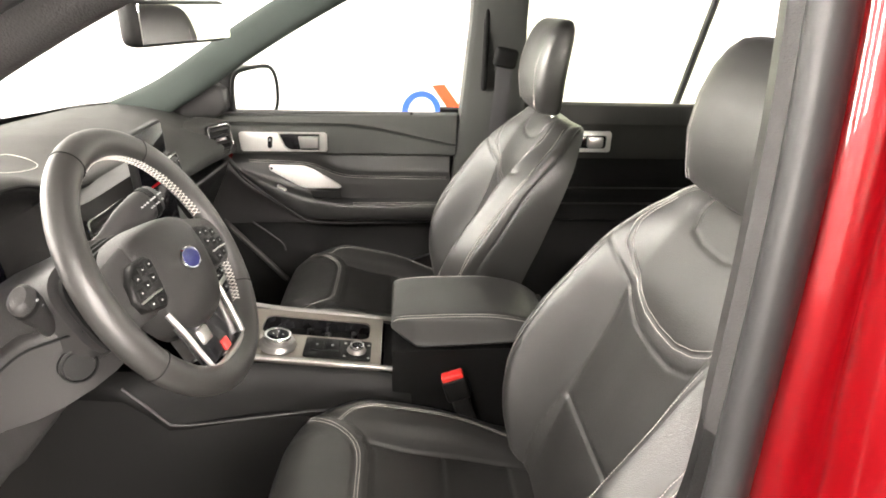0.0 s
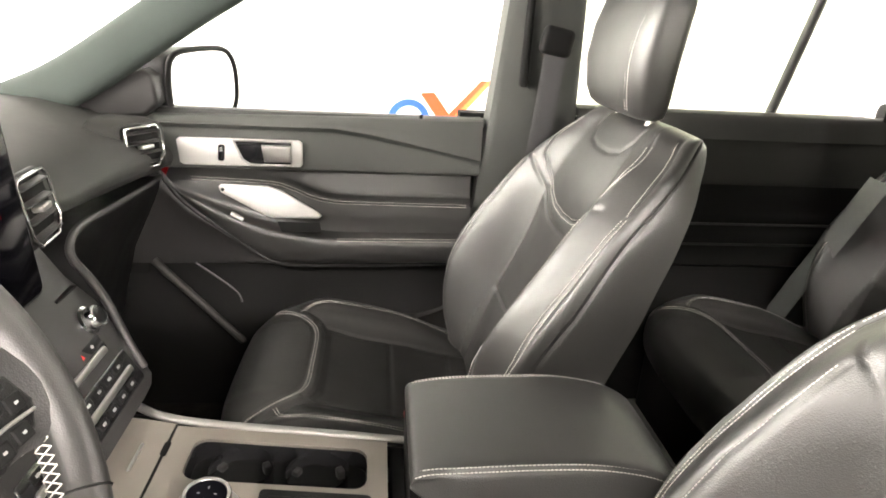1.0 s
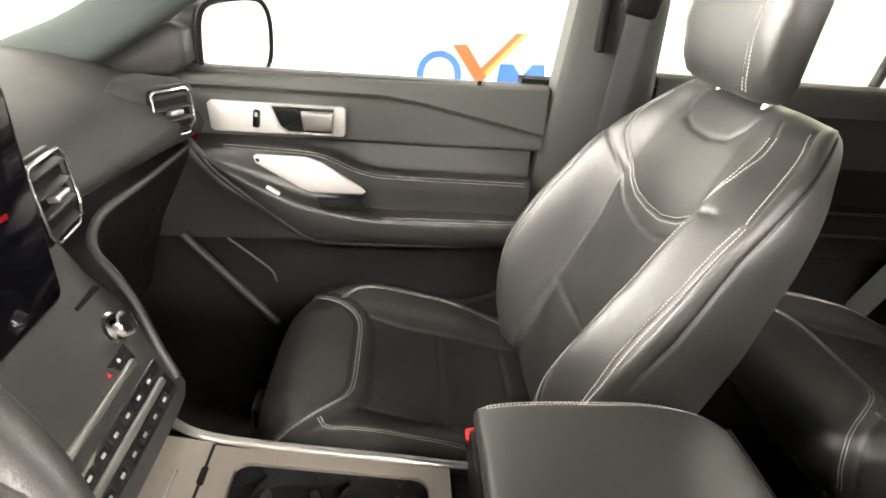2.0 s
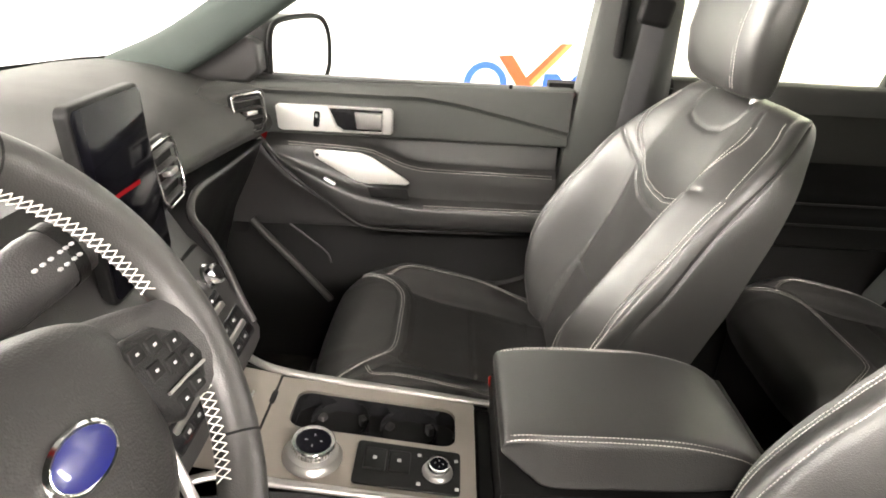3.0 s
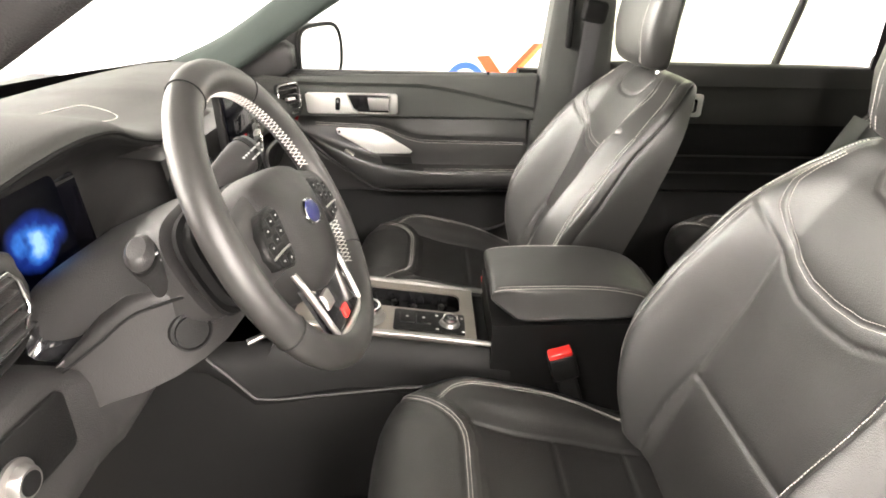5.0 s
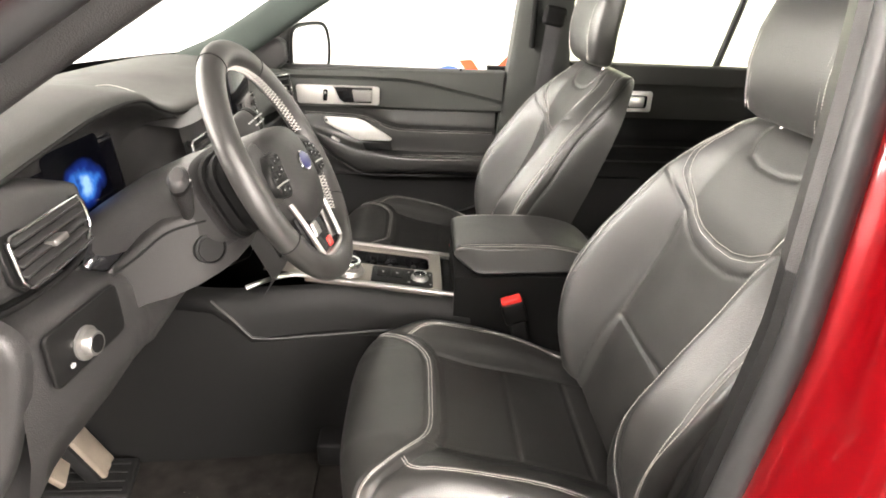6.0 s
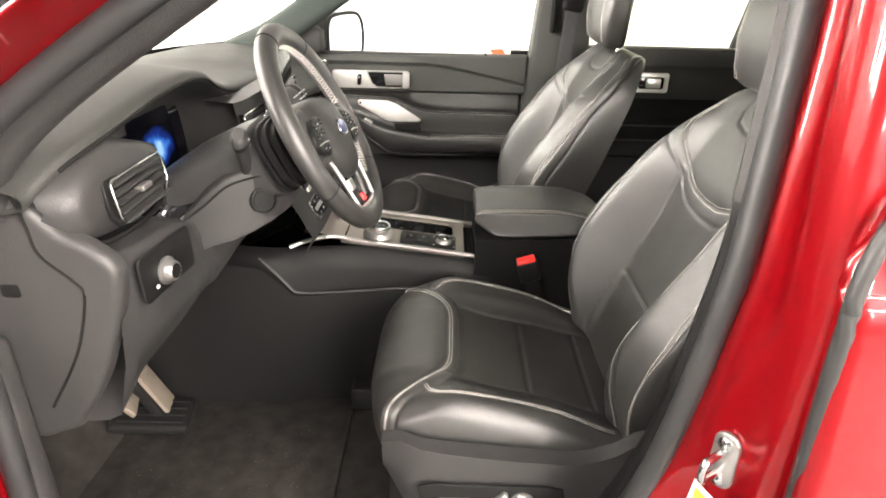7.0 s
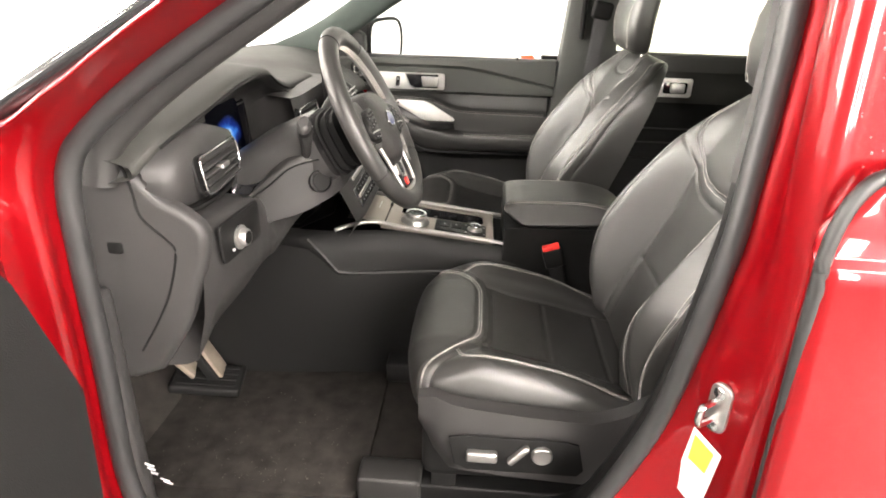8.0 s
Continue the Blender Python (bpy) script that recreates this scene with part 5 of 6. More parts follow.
def lower(x):
    s1 = lerp([(-0.22, 1.034), (-0.12, 1.032), (-0.02, 1.029), (0.03, 1.018), (0.07, 1.001), (0.11, 0.991), (0.16, 0.988), (0.45, 0.986)], x)
    arm = lerp([(-0.235, 0.0), (-0.1, 0.022), (0.1, 0.03), (0.43, 0.03)], x)
    b = lerp([(-0.235, 1.03), (-0.2, 0.985), (-0.1, 0.905), (-0.02, 0.850), (0.02, 0.845), (0.43, 0.852)], x)
    return [(s1, 0.036), (s1 - 0.2 * (s1 - b), 0.04), (s1 - 0.45 * (s1 - b), 0.042), (s1 - 0.52 * (s1 - b), 0.044 + arm * 0.8), (s1 - 0.6 * (s1 - b), 0.046 + arm), (b + 0.022, 0.044 + arm), (b + 0.006, 0.036 + arm * 0.6), (b, 0.02), (b - 0.004, 0.006)]


part("arm_trim", smoothgrid(lower, -0.235, 0.43, 44, 2), LEATHER, DOOR)


def base(x):
    b = lerp([(-0.262, 1.06), (-0.235, 1.032), (-0.2, 0.985), (-0.1, 0.905), (-0.02, 0.850), (0.02, 0.845), (0.45, 0.852)], x)
    b = max(b - 0.006, 0.838)
    k = max(b - 0.832, 0.0)
    return [(b, 0.012), (b - 0.12 * k, 0.024), (b - 0.3 * k, 0.018), (b - 0.6 * k, 0.013), (0.836, 0.012), (0.831, 0.006), (0.826, -0.012)]


# greyer plastic for the lit upper part, darker plastic for the shaded recess
part("lower_trim", smoothgrid(base, -0.42, 0.447, 48, 2), PLASTIC_L, DOOR)
part("pocket_back", smoothgrid(lambda x: [(0.835, -0.008), (0.80, -0.006), (0.72, 0.012), (0.66, 0.03), (0.6, 0.03), (0.45, 0.02)], -0.42, 0.447, 20, 2), PLASTIC, DOOR, "recessed door pocket, darkened for its shade")
part("lower_edge", sweep(spline([(-0.25, FACE - 0.028, 1.05), (-0.2, FACE - 0.03, 0.982), (-0.1, FACE - 0.03, 0.902), (-0.03, FACE - 0.034, 0.853), (0.02, FACE - 0.036, 0.842), (0.15, FACE - 0.036, 0.842), (0.3, FACE - 0.034, 0.845), (0.43, FACE - 0.03, 0.85)], 5), 0.006, 8), PLASTIC_L, DOOR)
part("front_edge", smoothgrid(lambda x: [(1.17, 0.014), (1.15, 0.024), (1.1, 0.02), (1.05, 0.01), (1.0, 0.005)], -0.40, -0.25, 6), SOFT, DOOR)
bm = bmesh.new()
for dz in (0.0, 0.006):
    join(bm, stitches(spline([(x, FACE - 0.034, z - dz) for x, z in ((-0.18, 1.043), (-0.02, 1.037), (0.03, 1.025), (0.07, 1.008), (0.11, 0.998), (0.16, 0.995), (0.42, 0.993))], 6), normal=(0, -1, 0), lift=0.004))
    join(bm, stitches([(0.13, FACE - 0.0775, 0.922 - dz), (0.42, FACE - 0.0775, 0.925 - dz)], normal=(0, -1, 0), lift=0.004))
tagged(part("stitching", bm, THREAD, DOOR), "pale contrast stitching", kind="stuff")
# silver plate with lock switch and handle
XD, ZD = (1, 0, 0), (0, 0, 1)
pl = part("handle_plate", plate([(-0.132, 0.022), (-0.128, -0.026), (-0.12, -0.031), (0.126, -0.030), (0.132, -0.024), (0.132, 0.022), (0.125, 0.028), (-0.125, 0.028)], (-0.079, FACE - 0.009, 1.094), XD, ZD, 0.010, 0.004), SILVER, DOOR, "satin silver handle plate")
part("handle_cup", plate([(-0.062, 0.024), (-0.045, -0.014), (-0.03, -0.024), (0.055, -0.024), (0.058, 0.024)], (-0.028, FACE - 0.0182, 1.094), XD, ZD, 0.002, 0.0008), GLOSS, pl)
part("handle_lever", plate([(-0.02, 0.018), (-0.015, -0.018), (0.04, -0.018), (0.042, 0.018)], (-0.012, FACE - 0.020, 1.094), XD, ZD, 0.012, 0.004, 3), SATIN, pl, "silver door handle lever")
part("handle_rim", sweep([(x - 0.028, FACE - 0.021, z + 0.094 + 1.0) for x, z in ((-0.064, 0.026), (-0.046, -0.016), (-0.03, -0.026), (0.057, -0.026), (0.06, 0.026), (-0.064, 0.026))], 0.002, 6), SATIN, pl)
part("lock_switch", plate(rounded(0.014, 0.036, 0.005), (-0.118, FACE - 0.0185, 1.092), (1, 0, -0.1), ZD, 0.003, 0.001), GLOSS, pl)
part("lock_mark", plate(rounded(0.005, 0.008, 0.001), (-0.118, FACE - 0.0216, 1.1), XD, ZD, 0.0006, 0), MARK, pl)
# speaker grille
sp = part("speaker_grille", plate([(-0.122, 0.030), (-0.116, 0.036), (-0.02, 0.034), (0.01, 0.024), (0.088, -0.022), (0.096, -0.03), (0.088, -0.036), (-0.01, -0.036), (-0.03, -0.030), (-0.118, 0.018)], (0.0, FACE - 0.05, 0.995), XD, (0, 0.12, 1), 0.006, 0.003), SILVER, DOOR, "pale metal speaker grille")
part("speaker_badge", plate(circle(0.004, 12), (-0.112, FACE - 0.0565, 1.021), XD, (0, 0.12, 1), 0.001, 0), BLACK, sp)
part("pull_pocket", plate([(-0.01, 0.012), (0.0, -0.01), (0.085, -0.01), (0.08, 0.012)], (0.012, FACE - 0.075, 0.944), XD, (0, 0.5, 1), 0.004, 0.001), BLACK, DOOR)
part("window_switch", plate(rounded(0.03, 0.012, 0.004), (-0.085, FACE - 0.062, 0.962), (1, 0, -0.6), (0.4, 0.5, 1), 0.006, 0.003), SATIN, DOOR)
part("map_pocket", sweep(spline([(-0.275, 0.69, 0.85), (-0.25, 0.682, 0.828), (-0.18, 0.676, 0.754), (-0.09, 0.672, 0.655)], 6), 0.009, 10), SOFT, DOOR, "grey rolled edge of the door pocket")
part("pocket_lip", sweep(spline([(-0.265, 0.70, 0.818), (-0.17, 0.69, 0.732), (-0.09, 0.685, 0.645)], 6), 0.005, 8), PLASTIC, DOOR)
part("pocket_line", sweep(spline([(-0.186, 0.69, 0.845), (-0.14, 0.688, 0.81), (-0.1, 0.686, 0.776), (-0.09, 0.686, 0.75)], 5), 0.0025, 6), PLASTIC_L, DOOR)
part("window_seal", box(-0.32, 0.47, FACE + 0.008, FACE + 0.05, 1.163, 1.179, 0.004), RUBBER, DOOR)
part("outer_skin", box(-0.5, 0.53, FACE + 0.11, FACE + 0.17, 0.42, 1.10, 0.02), RED, DOOR, "red painted door skin")
part("window_pane", plate([(-0.52, 1.16), (0.5, 1.16), (0.42, 1.62), (0.1, 1.66)], (0, FACE + 0.055, 0), XD, ZD, 0.004, 0), GLASS, DOOR, "clear side window").visible_shadow = False
part("lock_pin", sweep([(0.31, FACE - 0.002, 1.176), (0.31, FACE - 0.002, 1.187)], 0.004, 8), BLACK, DOOR)

# ---- passenger rear door ----
RDOOR = thing("rear_passenger_door", "closed rear passenger door, its lower trim blackened for shade", "car door")


def rear_upper(x):
    return [(1.215, -0.05), (1.217, 0.0), (1.212, 0.012), (1.19, 0.016), (1.16, 0.018), (1.155, 0.008), (1.06, 0.008), (1.05, 0.0)]


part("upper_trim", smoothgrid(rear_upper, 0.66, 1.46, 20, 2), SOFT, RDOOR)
# matt black puts the dim rear cabin's shade into the lower trim
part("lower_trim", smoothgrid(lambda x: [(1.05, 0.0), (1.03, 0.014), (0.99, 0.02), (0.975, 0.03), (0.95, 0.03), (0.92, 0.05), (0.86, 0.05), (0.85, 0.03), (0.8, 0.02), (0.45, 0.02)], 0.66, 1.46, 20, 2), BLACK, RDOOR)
part("trim_line", sweep([(0.7, FACE - 0.05, 0.965), (1.4, FACE - 0.05, 0.965)], 0.003, 6), PLASTIC_L, RDOOR)
part("trim_line", sweep([(0.7, FACE - 0.054, 0.915), (1.4, FACE - 0.054, 0.915)], 0.003, 6), PLASTIC_L, RDOOR)
rp = part("handle_plate", plate(rounded(0.17, 0.066, 0.01), (0.852, FACE - 0.006, 1.104), XD, ZD, 0.010, 0.004), SILVER, RDOOR, "satin silver handle plate")
part("handle_cup", plate(rounded(0.085, 0.04, 0.008), (0.877, FACE - 0.0152, 1.104), XD, ZD, 0.002, 0.001), GLOSS, rp)
part("handle_lever", plate(rounded(0.05, 0.034, 0.006), (0.884, FACE - 0.017, 1.104), XD, ZD, 0.008, 0.003), SATIN, rp)
part("outer_skin", box(0.55, 1.5, FACE + 0.11, FACE + 0.17, 0.42, 1.10, 0.02), RED, RDOOR, "red painted door skin")
part("window_pane", plate([(0.62, 1.19), (1.14, 1.2), (1.24, 1.64), (0.6, 1.66)], (0, FACE + 0.055, 0), XD, ZD, 0.004, 0), GLASS_DARK, RDOOR, "lightly tinted side window")
part("quarter_pane", plate([(1.16, 1.2), (1.37, 1.215), (1.38, 1.3), (1.3, 1.6), (1.25, 1.6)], (0, FACE + 0.055, 0), XD, ZD, 0.004, 0), GLASS_DARK, RDOOR, "greenish tinted quarter pane")
part("pane_divider", sweep([(1.148, FACE + 0.05, 1.19), (1.25, FACE + 0.05, 1.64)], 0.012, 8), RUBBER, RDOOR)
part("window_seal", box(0.62, 1.40, FACE + 0.008, FACE + 0.05, 1.196, 1.218, 0.004), RUBBER, RDOOR)


# ---- body shell seen from inside ----
def shell(name, bm, m, label, category="car body", smoothed=True):
    return tagged(part(name, bm, m, smooth=smoothed), label, category, kind="structure")


shell("cabin_floor", grid([[(x, y, lerp([(-0.9, 0.75), (-0.72, 0.62), (-0.55, 0.46), (-0.4, 0.452), (2.2, 0.452)], x)) for y in np.linspace(-0.80, 0.80, 12)] for x in (-0.95, -0.8, -0.72, -0.64, -0.57, -0.52, -0.45, -0.3, 0.0, 0.5, 1.0, 1.6, 2.2)]), CARPET, "dark grey carpet on the cabin floor", "carpet")
shell("firewall", box(-1.0, -0.96, -0.8, 0.8, 0.4, 1.13, 0.01), BLACK, "dark firewall behind the dashboard")
shell("ceiling", grid([[(x, y, 1.70 - 0.02 * abs(y / 0.6) ** 3 - 0.05 * max(0, (0.35 - x)) ** 1.5) for y in np.linspace(-0.64, 0.64, 14)] for x in np.linspace(0.1, 2.4, 16)]), PILLAR, "pale grey headliner", "headliner")
shell("roof", grid([[(x, y, 1.76 - 0.03 * abs(y / 0.7) ** 3 - 0.05 * max(0, (0.35 - x)) ** 1.5) for y in np.linspace(-0.70, 0.70, 14)] for x in np.linspace(0.05, 2.5, 16)]), RED, "red painted roof")
shell("tailgate", box(2.3, 2.4, -0.8, 0.8, 0.45, 1.2, 0.02), PLASTIC, "dark trim at the rear of the cabin")
shell("rear_window", box(2.34, 2.35, -0.7, 0.7, 1.2, 1.68, 0), PRIVACY, "dark tinted rear window", "window")
shell("rear_side_trim", box(1.46, 2.35, FACE, FACE + 0.1, 0.45, 1.25, 0.02), PLASTIC, "dark rear side trim")
shell("rear_pillar", grid([[(1.40, FACE - 0.01, z), (1.46, FACE - 0.03, z), (1.75, FACE - 0.03, z)] for z in (1.2, 1.4, 1.7)]), PLASTIC, "dark rear pillar trim")
shell("rear_side_trim_near", box(1.46, 2.35, -0.85, -0.75, 0.45, 1.7, 0.02), PLASTIC, "dark rear side trim")

# windscreen
def screen_point(y, k):
    """The windscreen: a base line that sweeps back at the corners, k from the base to the roof."""
    c = (abs(y) / 0.76) ** 2.2
    return Vector((-0.93 + 0.34 * c, y, 1.15 + 0.02 * c)).lerp(Vector((0.10 + 0.05 * c, y * 0.84, 1.67 - 0.03 * c)), k)


shell("windscreen", grid([[screen_point(y, k) for y in np.linspace(-0.77, 0.77, 24)] for k in np.linspace(0, 1, 8)]), GLASS, "clear sloping windscreen", "windscreen").visible_shadow = False
shell("windscreen_border", grid([[screen_point(y, k) + Vector((0.004, 0, -0.006)) for y in np.linspace(-0.77, 0.77, 24)] for k in (-0.02, 0.05, 0.1)]), BLACK, "black printed border along the windscreen base", "trim")
shell("windscreen_cowl", box(-1.02, -0.93, -0.8, 0.8, 1.10, 1.15, 0.01), RUBBER, "black cowl strip below the windscreen")


def pillar(name, path, width, depth, m, label, side):
    """A trim pillar: rounded section that follows a path."""
    rows = []
    p = spline(path, 5)
    for i, c in enumerate(p):
        d = (p[min(i + 1, len(p) - 1)] - p[max(i - 1, 0)]).normalized()
        n = d.cross(Vector((0, side, 0))).normalized()
        rows.append([c + n * width * math.copysign(abs(math.cos(a)) ** 0.7, math.cos(a)) + Vector((0, depth * math.copysign(abs(math.sin(a)) ** 0.7, math.sin(a)), 0)) for a in np.linspace(0, 2 * math.pi, 21)[:-1]])
    return shell(name, grid(rows, close_u=True, cap=True), m, label, "pillar")


# solid black block, added to give the hollow behind the trim its shade
shell("pillar_filler", box(0.40, 0.72, FACE + 0.035, FACE + 0.08, 0.45, 1.19, 0.0), BLACK, "black block standing in for the shade behind the pillar trim", "trim")
pillar("a_pillar_far", [(-0.54, 0.70, 1.165), (-0.38, 0.695, 1.24), (-0.12, 0.68, 1.407), (0.13, 0.655, 1.548), (0.4, 0.62, 1.68)], 0.047, 0.03, PILLAR, "grey-green fabric front pillar trim", 1)
shell("mirror_triangle", plate([(-0.40, 1.155), (-0.262, 1.165), (-0.235, 1.19), (-0.238, 1.245), (-0.26, 1.26), (-0.42, 1.2)], (0, FACE + 0.02, 0), XD, ZD, 0.05, 0.01), PLASTIC_L, "dark corner trim at the foot of the pillar", "trim")
# far B pillar
rows = []
for z, x0, x1, y in ((0.5, 0.45, 0.68, 0.74), (0.9, 0.43, 0.67, 0.735), (1.07, 0.445, 0.665, 0.725), (1.09, 0.448, 0.66, 0.715), (1.2, 0.456, 0.655, 0.705), (1.45, 0.475, 0.64, 0.68), (1.68, 0.48, 0.64, 0.64)):
    rows.append([(x0, y + 0.06, z), (x0 + 0.004, y + 0.01, z), (x0 + 0.02, y, z), (x1 - 0.02, y, z), (x1 - 0.004, y + 0.01, z), (x1, y + 0.06, z)])
shell("b_pillar_far", grid(rows), DOOR_SKIN, "dark grey middle pillar trim", "pillar")
BELT_T = thing("seat_belt", "black seat belt hanging from its anchor on the middle pillar", "seat belt")
part("slot", box(0.512, 0.528, 0.674, 0.70, 1.26, 1.62, 0.006), BLACK, BELT_T)
part("anchor", moved(box(-0.034, 0.034, -0.014, 0.014, -0.028, 0.028, 0.013, 4), pose(0.577, 0.664, 1.355, 0, 10, 0)), BLACK, BELT_T)
part("webbing", sweep([(0.578, 0.664, 1.345), (0.572, 0.668, 1.25), (0.562, 0.68, 1.1), (0.55, 0.69, 0.95), (0.545, 0.70, 0.7)], 0.024, 12, flat=0.06, up=(0, 1, 0)), BELT, BELT_T, "woven grey belt webbing")


# near B pillar: black seal, red painted flange and striker
def near_line(pts, y):
    return [Vector((x, y, z)) for x, z in pts]


SEAL_B = [(0.52, 1.62), (0.525, 1.43), (0.516, 1.24), (0.503, 1.09), (0.465, 0.86), (0.40, 0.69), (0.35, 0.60), (0.25, 0.55)]
rows = []
sp_in = spline(near_line(SEAL_B, 0), 6)
for p in sp_in:
    z = p.z
    tumble = 0.10 * max(0, z - 1.15)
    rows.append([(p.x + 0.05, -0.69 + tumble, z), (p.x + 0.012, -0.74 + tumble, z), (p.x - 0.004, -0.775 + tumble, z), (p.x + 0.004, -0.79 + tumble, z)])
shell("b_pillar_trim_near", grid(rows), PLASTIC, "dark plastic middle pillar trim at the door opening", "pillar")
rows = [[Vector(q) + Vector((-0.004, -0.004, 0)) for q in r] for r in rows if r[0][2] > 1.21]
shell("b_pillar_cover_near", grid(rows), PLASTIC_L, "grey upper pillar cover above a seam", "pillar")
shell("door_seal_rear", sweep([Vector((p.x + 0.008, -0.80 + 0.10 * max(0, p.z - 1.15), p.z)) for p in sp_in], 0.015, 12, up=(0, 1, 0)), SEAL, "grey rubber door seal along the opening", "seal")
rows = []
for p in sp_in:
    tumble = 0.10 * max(0, p.z - 1.15)
    z = p.z
    xo = lerp([(0.5, 0.545), (0.8, 0.548), (1.1, 0.552), (1.3, 0.545), (1.6, 0.545)], z)
    rows.append([(p.x + 0.012, -0.795 + tumble, z), (p.x + 0.03, -0.812 + tumble, z), (max(p.x + 0.035, xo - 0.03), -0.835 + tumble, z), (xo - 0.012, -0.87 + tumble, z), (xo - 0.002, -0.90 + tumble, z), (xo + 0.015, -0.91 + tumble, z), (xo + 0.05, -0.905 + tumble, z), (xo + 0.12, -0.90 + tumble, z)])
rows = [spline(r, 4) for r in rows]
shell("b_pillar_red", grid(rows), RED, "red painted door pillar with the striker", "pillar")
shell("sill", grid([[(x, -0.70, 0.47), (x, -0.76, 0.5), (x, -0.79, 0.505), (x, -0.83, 0.48), (x, -0.90, 0.44), (x, -0.93, 0.33), (x, -0.9, 0.26)] for x in np.linspace(-0.5, 2.0, 12)]), PLASTIC, "dark door sill plate", "sill")
ST = thing("door_striker", "bright steel door striker bolted to the pillar", "striker")
TX = Vector((0.55, -0.84, 0)).normalized()
TN = TX.cross(Vector((0, 0, 1)))
m = Matrix.Translation(Vector((0.5285, -0.853, 0.922)) + TN * 0.001) @ Matrix((TX, Vector((0, 0, 1)), TN)).transposed().to_4x4()
part("striker_plate", moved(prism(rounded(0.032, 0.078, 0.015), 0.005, 0.002), m), SATIN, ST)
part("loop", moved(sweep(spline([(0, 0.014, 0.002), (0, 0.014, 0.03), (0, 0.010, 0.04), (0, -0.010, 0.04), (0, -0.014, 0.03), (0, -0.014, 0.002)], 5), 0.005, 8, up=(1, 0, 0)), m), CHROME, ST)
for zz in (0.026, -0.026):
    part("bolt", moved(lathe([(0.009, 0), (0.009, 0.004), (0.006, 0.006)], 12), m @ pose(0, zz, 0.005)), CHROME, ST)
LB = thing("door_label", "white and yellow paper label stuck on the red pillar", "label")
m = Matrix.Translation(Vector((0.5225, -0.8465, 0.81)) + TN * 0.0015) @ Matrix((TX, Vector((0, 0, 1)), TN)).transposed().to_4x4()
part("paper", moved(prism([(-0.03, -0.055), (0.018, -0.07), (0.03, 0.045), (-0.018, 0.06)], 0.0008, 0), m), mat("white_paper", (0.75, 0.75, 0.72), 0.6), LB)
part("yellow_field", moved(prism([(-0.016, 0.005), (0.014, 0.0), (0.02, 0.04), (-0.014, 0.05)], 0.0012, 0), m), mat("yellow_print", (0.8, 0.6, 0.05), 0.6), LB)

# near rear door, closed
RD = thing("rear_door", "closed red rear door with a black rubber edge", "car door")
rows = []
for z in sorted(list(np.linspace(0.45, 1.27, 14)) + [1.166, 1.172, 1.178, 1.184]):
    x = lerp([(0.45, 0.59), (0.86, 0.562), (1.12, 0.552), (1.2, 0.552), (1.245, 0.566), (1.27, 0.60)], z)
    out = -0.945 + 0.03 * abs((z - 0.95) / 0.4) ** 2 + 0.012 * ease(1.168, 1.182, z)
    rows.append([(x + 0.012, out + 0.05, z), (x, out + 0.012, z), (x + 0.006, out + 0.003, z), (x + 0.02, out, z)] + [(x + 0.02 + (1.46 - x) * k / 8, out - 0.012 * math.sin(math.pi * k / 8), z) for k in range(1, 9)])
part("skin", grid(rows), RED, RD)
part("edge_seal", sweep(spline([(0.594, -0.905, 0.45), (0.57, -0.925, 0.86), (0.557, -0.93, 1.12), (0.557, -0.928, 1.2), (0.574, -0.922, 1.25), (0.61, -0.915, 1.272), (0.7, -0.912, 1.278)], 5), 0.0085, 8), RUBBER, RD, "black rubber edge strip")
part("window_frame", grid([[(x, -0.905, 1.27), (x + 0.01, -0.895, 1.45), (x + 0.02, -0.875, 1.66)] for x in (0.62, 0.72)]), GLOSS, RD)
part("window_pane", grid([[(0.72, -0.90, 1.27), (0.73, -0.885, 1.45), (0.75, -0.86, 1.66)], [(1.45, -0.90, 1.29), (1.45, -0.885, 1.45), (1.44, -0.86, 1.66)]]), PRIVACY, RD, "dark tinted side window")

# near A pillar and front of the opening
SEAL_A = [(0.25, 1.60), (0.05, 1.50), (-0.11, 1.40), (-0.23, 1.32), (-0.31, 1.255), (-0.352, 1.20), (-0.362, 1.1), (-0.366, 0.9), (-0.372, 0.65), (-0.33, 0.55), (-0.2, 0.53)]
sa = spline(near_line(SEAL_A, 0), 6)
shell("door_seal_front", sweep([Vector((p.x, -0.80 + 0.10 * max(0, p.z - 1.15), p.z)) for p in sa], 0.016, 12, up=(0, 1, 0)), SEAL, "grey rubber door seal along the opening", "seal")
shell("a_pillar_trim_near", sweep([Vector((p.x + 0.012, -0.745 + 0.10 * max(0, p.z - 1.15), p.z + 0.0)) for p in sa[:34]], 0.026, 14, flat=0.9, up=(0, 1, 0)), PLASTIC_L, "grey front pillar trim", "pillar")
rows = []
for i, p in enumerate(sa):
    d = (sa[min(i + 1, len(sa) - 1)] - sa[max(i - 1, 0)]).normalized()
    n = -d.cross(Vector((0, 1, 0))).normalized()
    tumble = Vector((0, 0.10 * max(0, p.z - 1.15), 0))
    q = lambda a, y: p + n * a + Vector((0, y, 0)) + tumble
    w = lerp([(1.1, 0.16), (1.18, 0.1), (1.24, 0.045), (1.3, 0.034)], p.z)
    rows.append([q(0.008, -0.795), q(0.016, -0.82), q(0.024, -0.85), q(w * 0.9, -0.877), q(w, -0.885), q(w + 0.006, -0.875), q(w + 0.012, -0.845)])
rows = [spline(r, 4) for r in rows]
shell("a_pillar_red", grid(rows), RED, "red painted front pillar and door opening", "pillar")
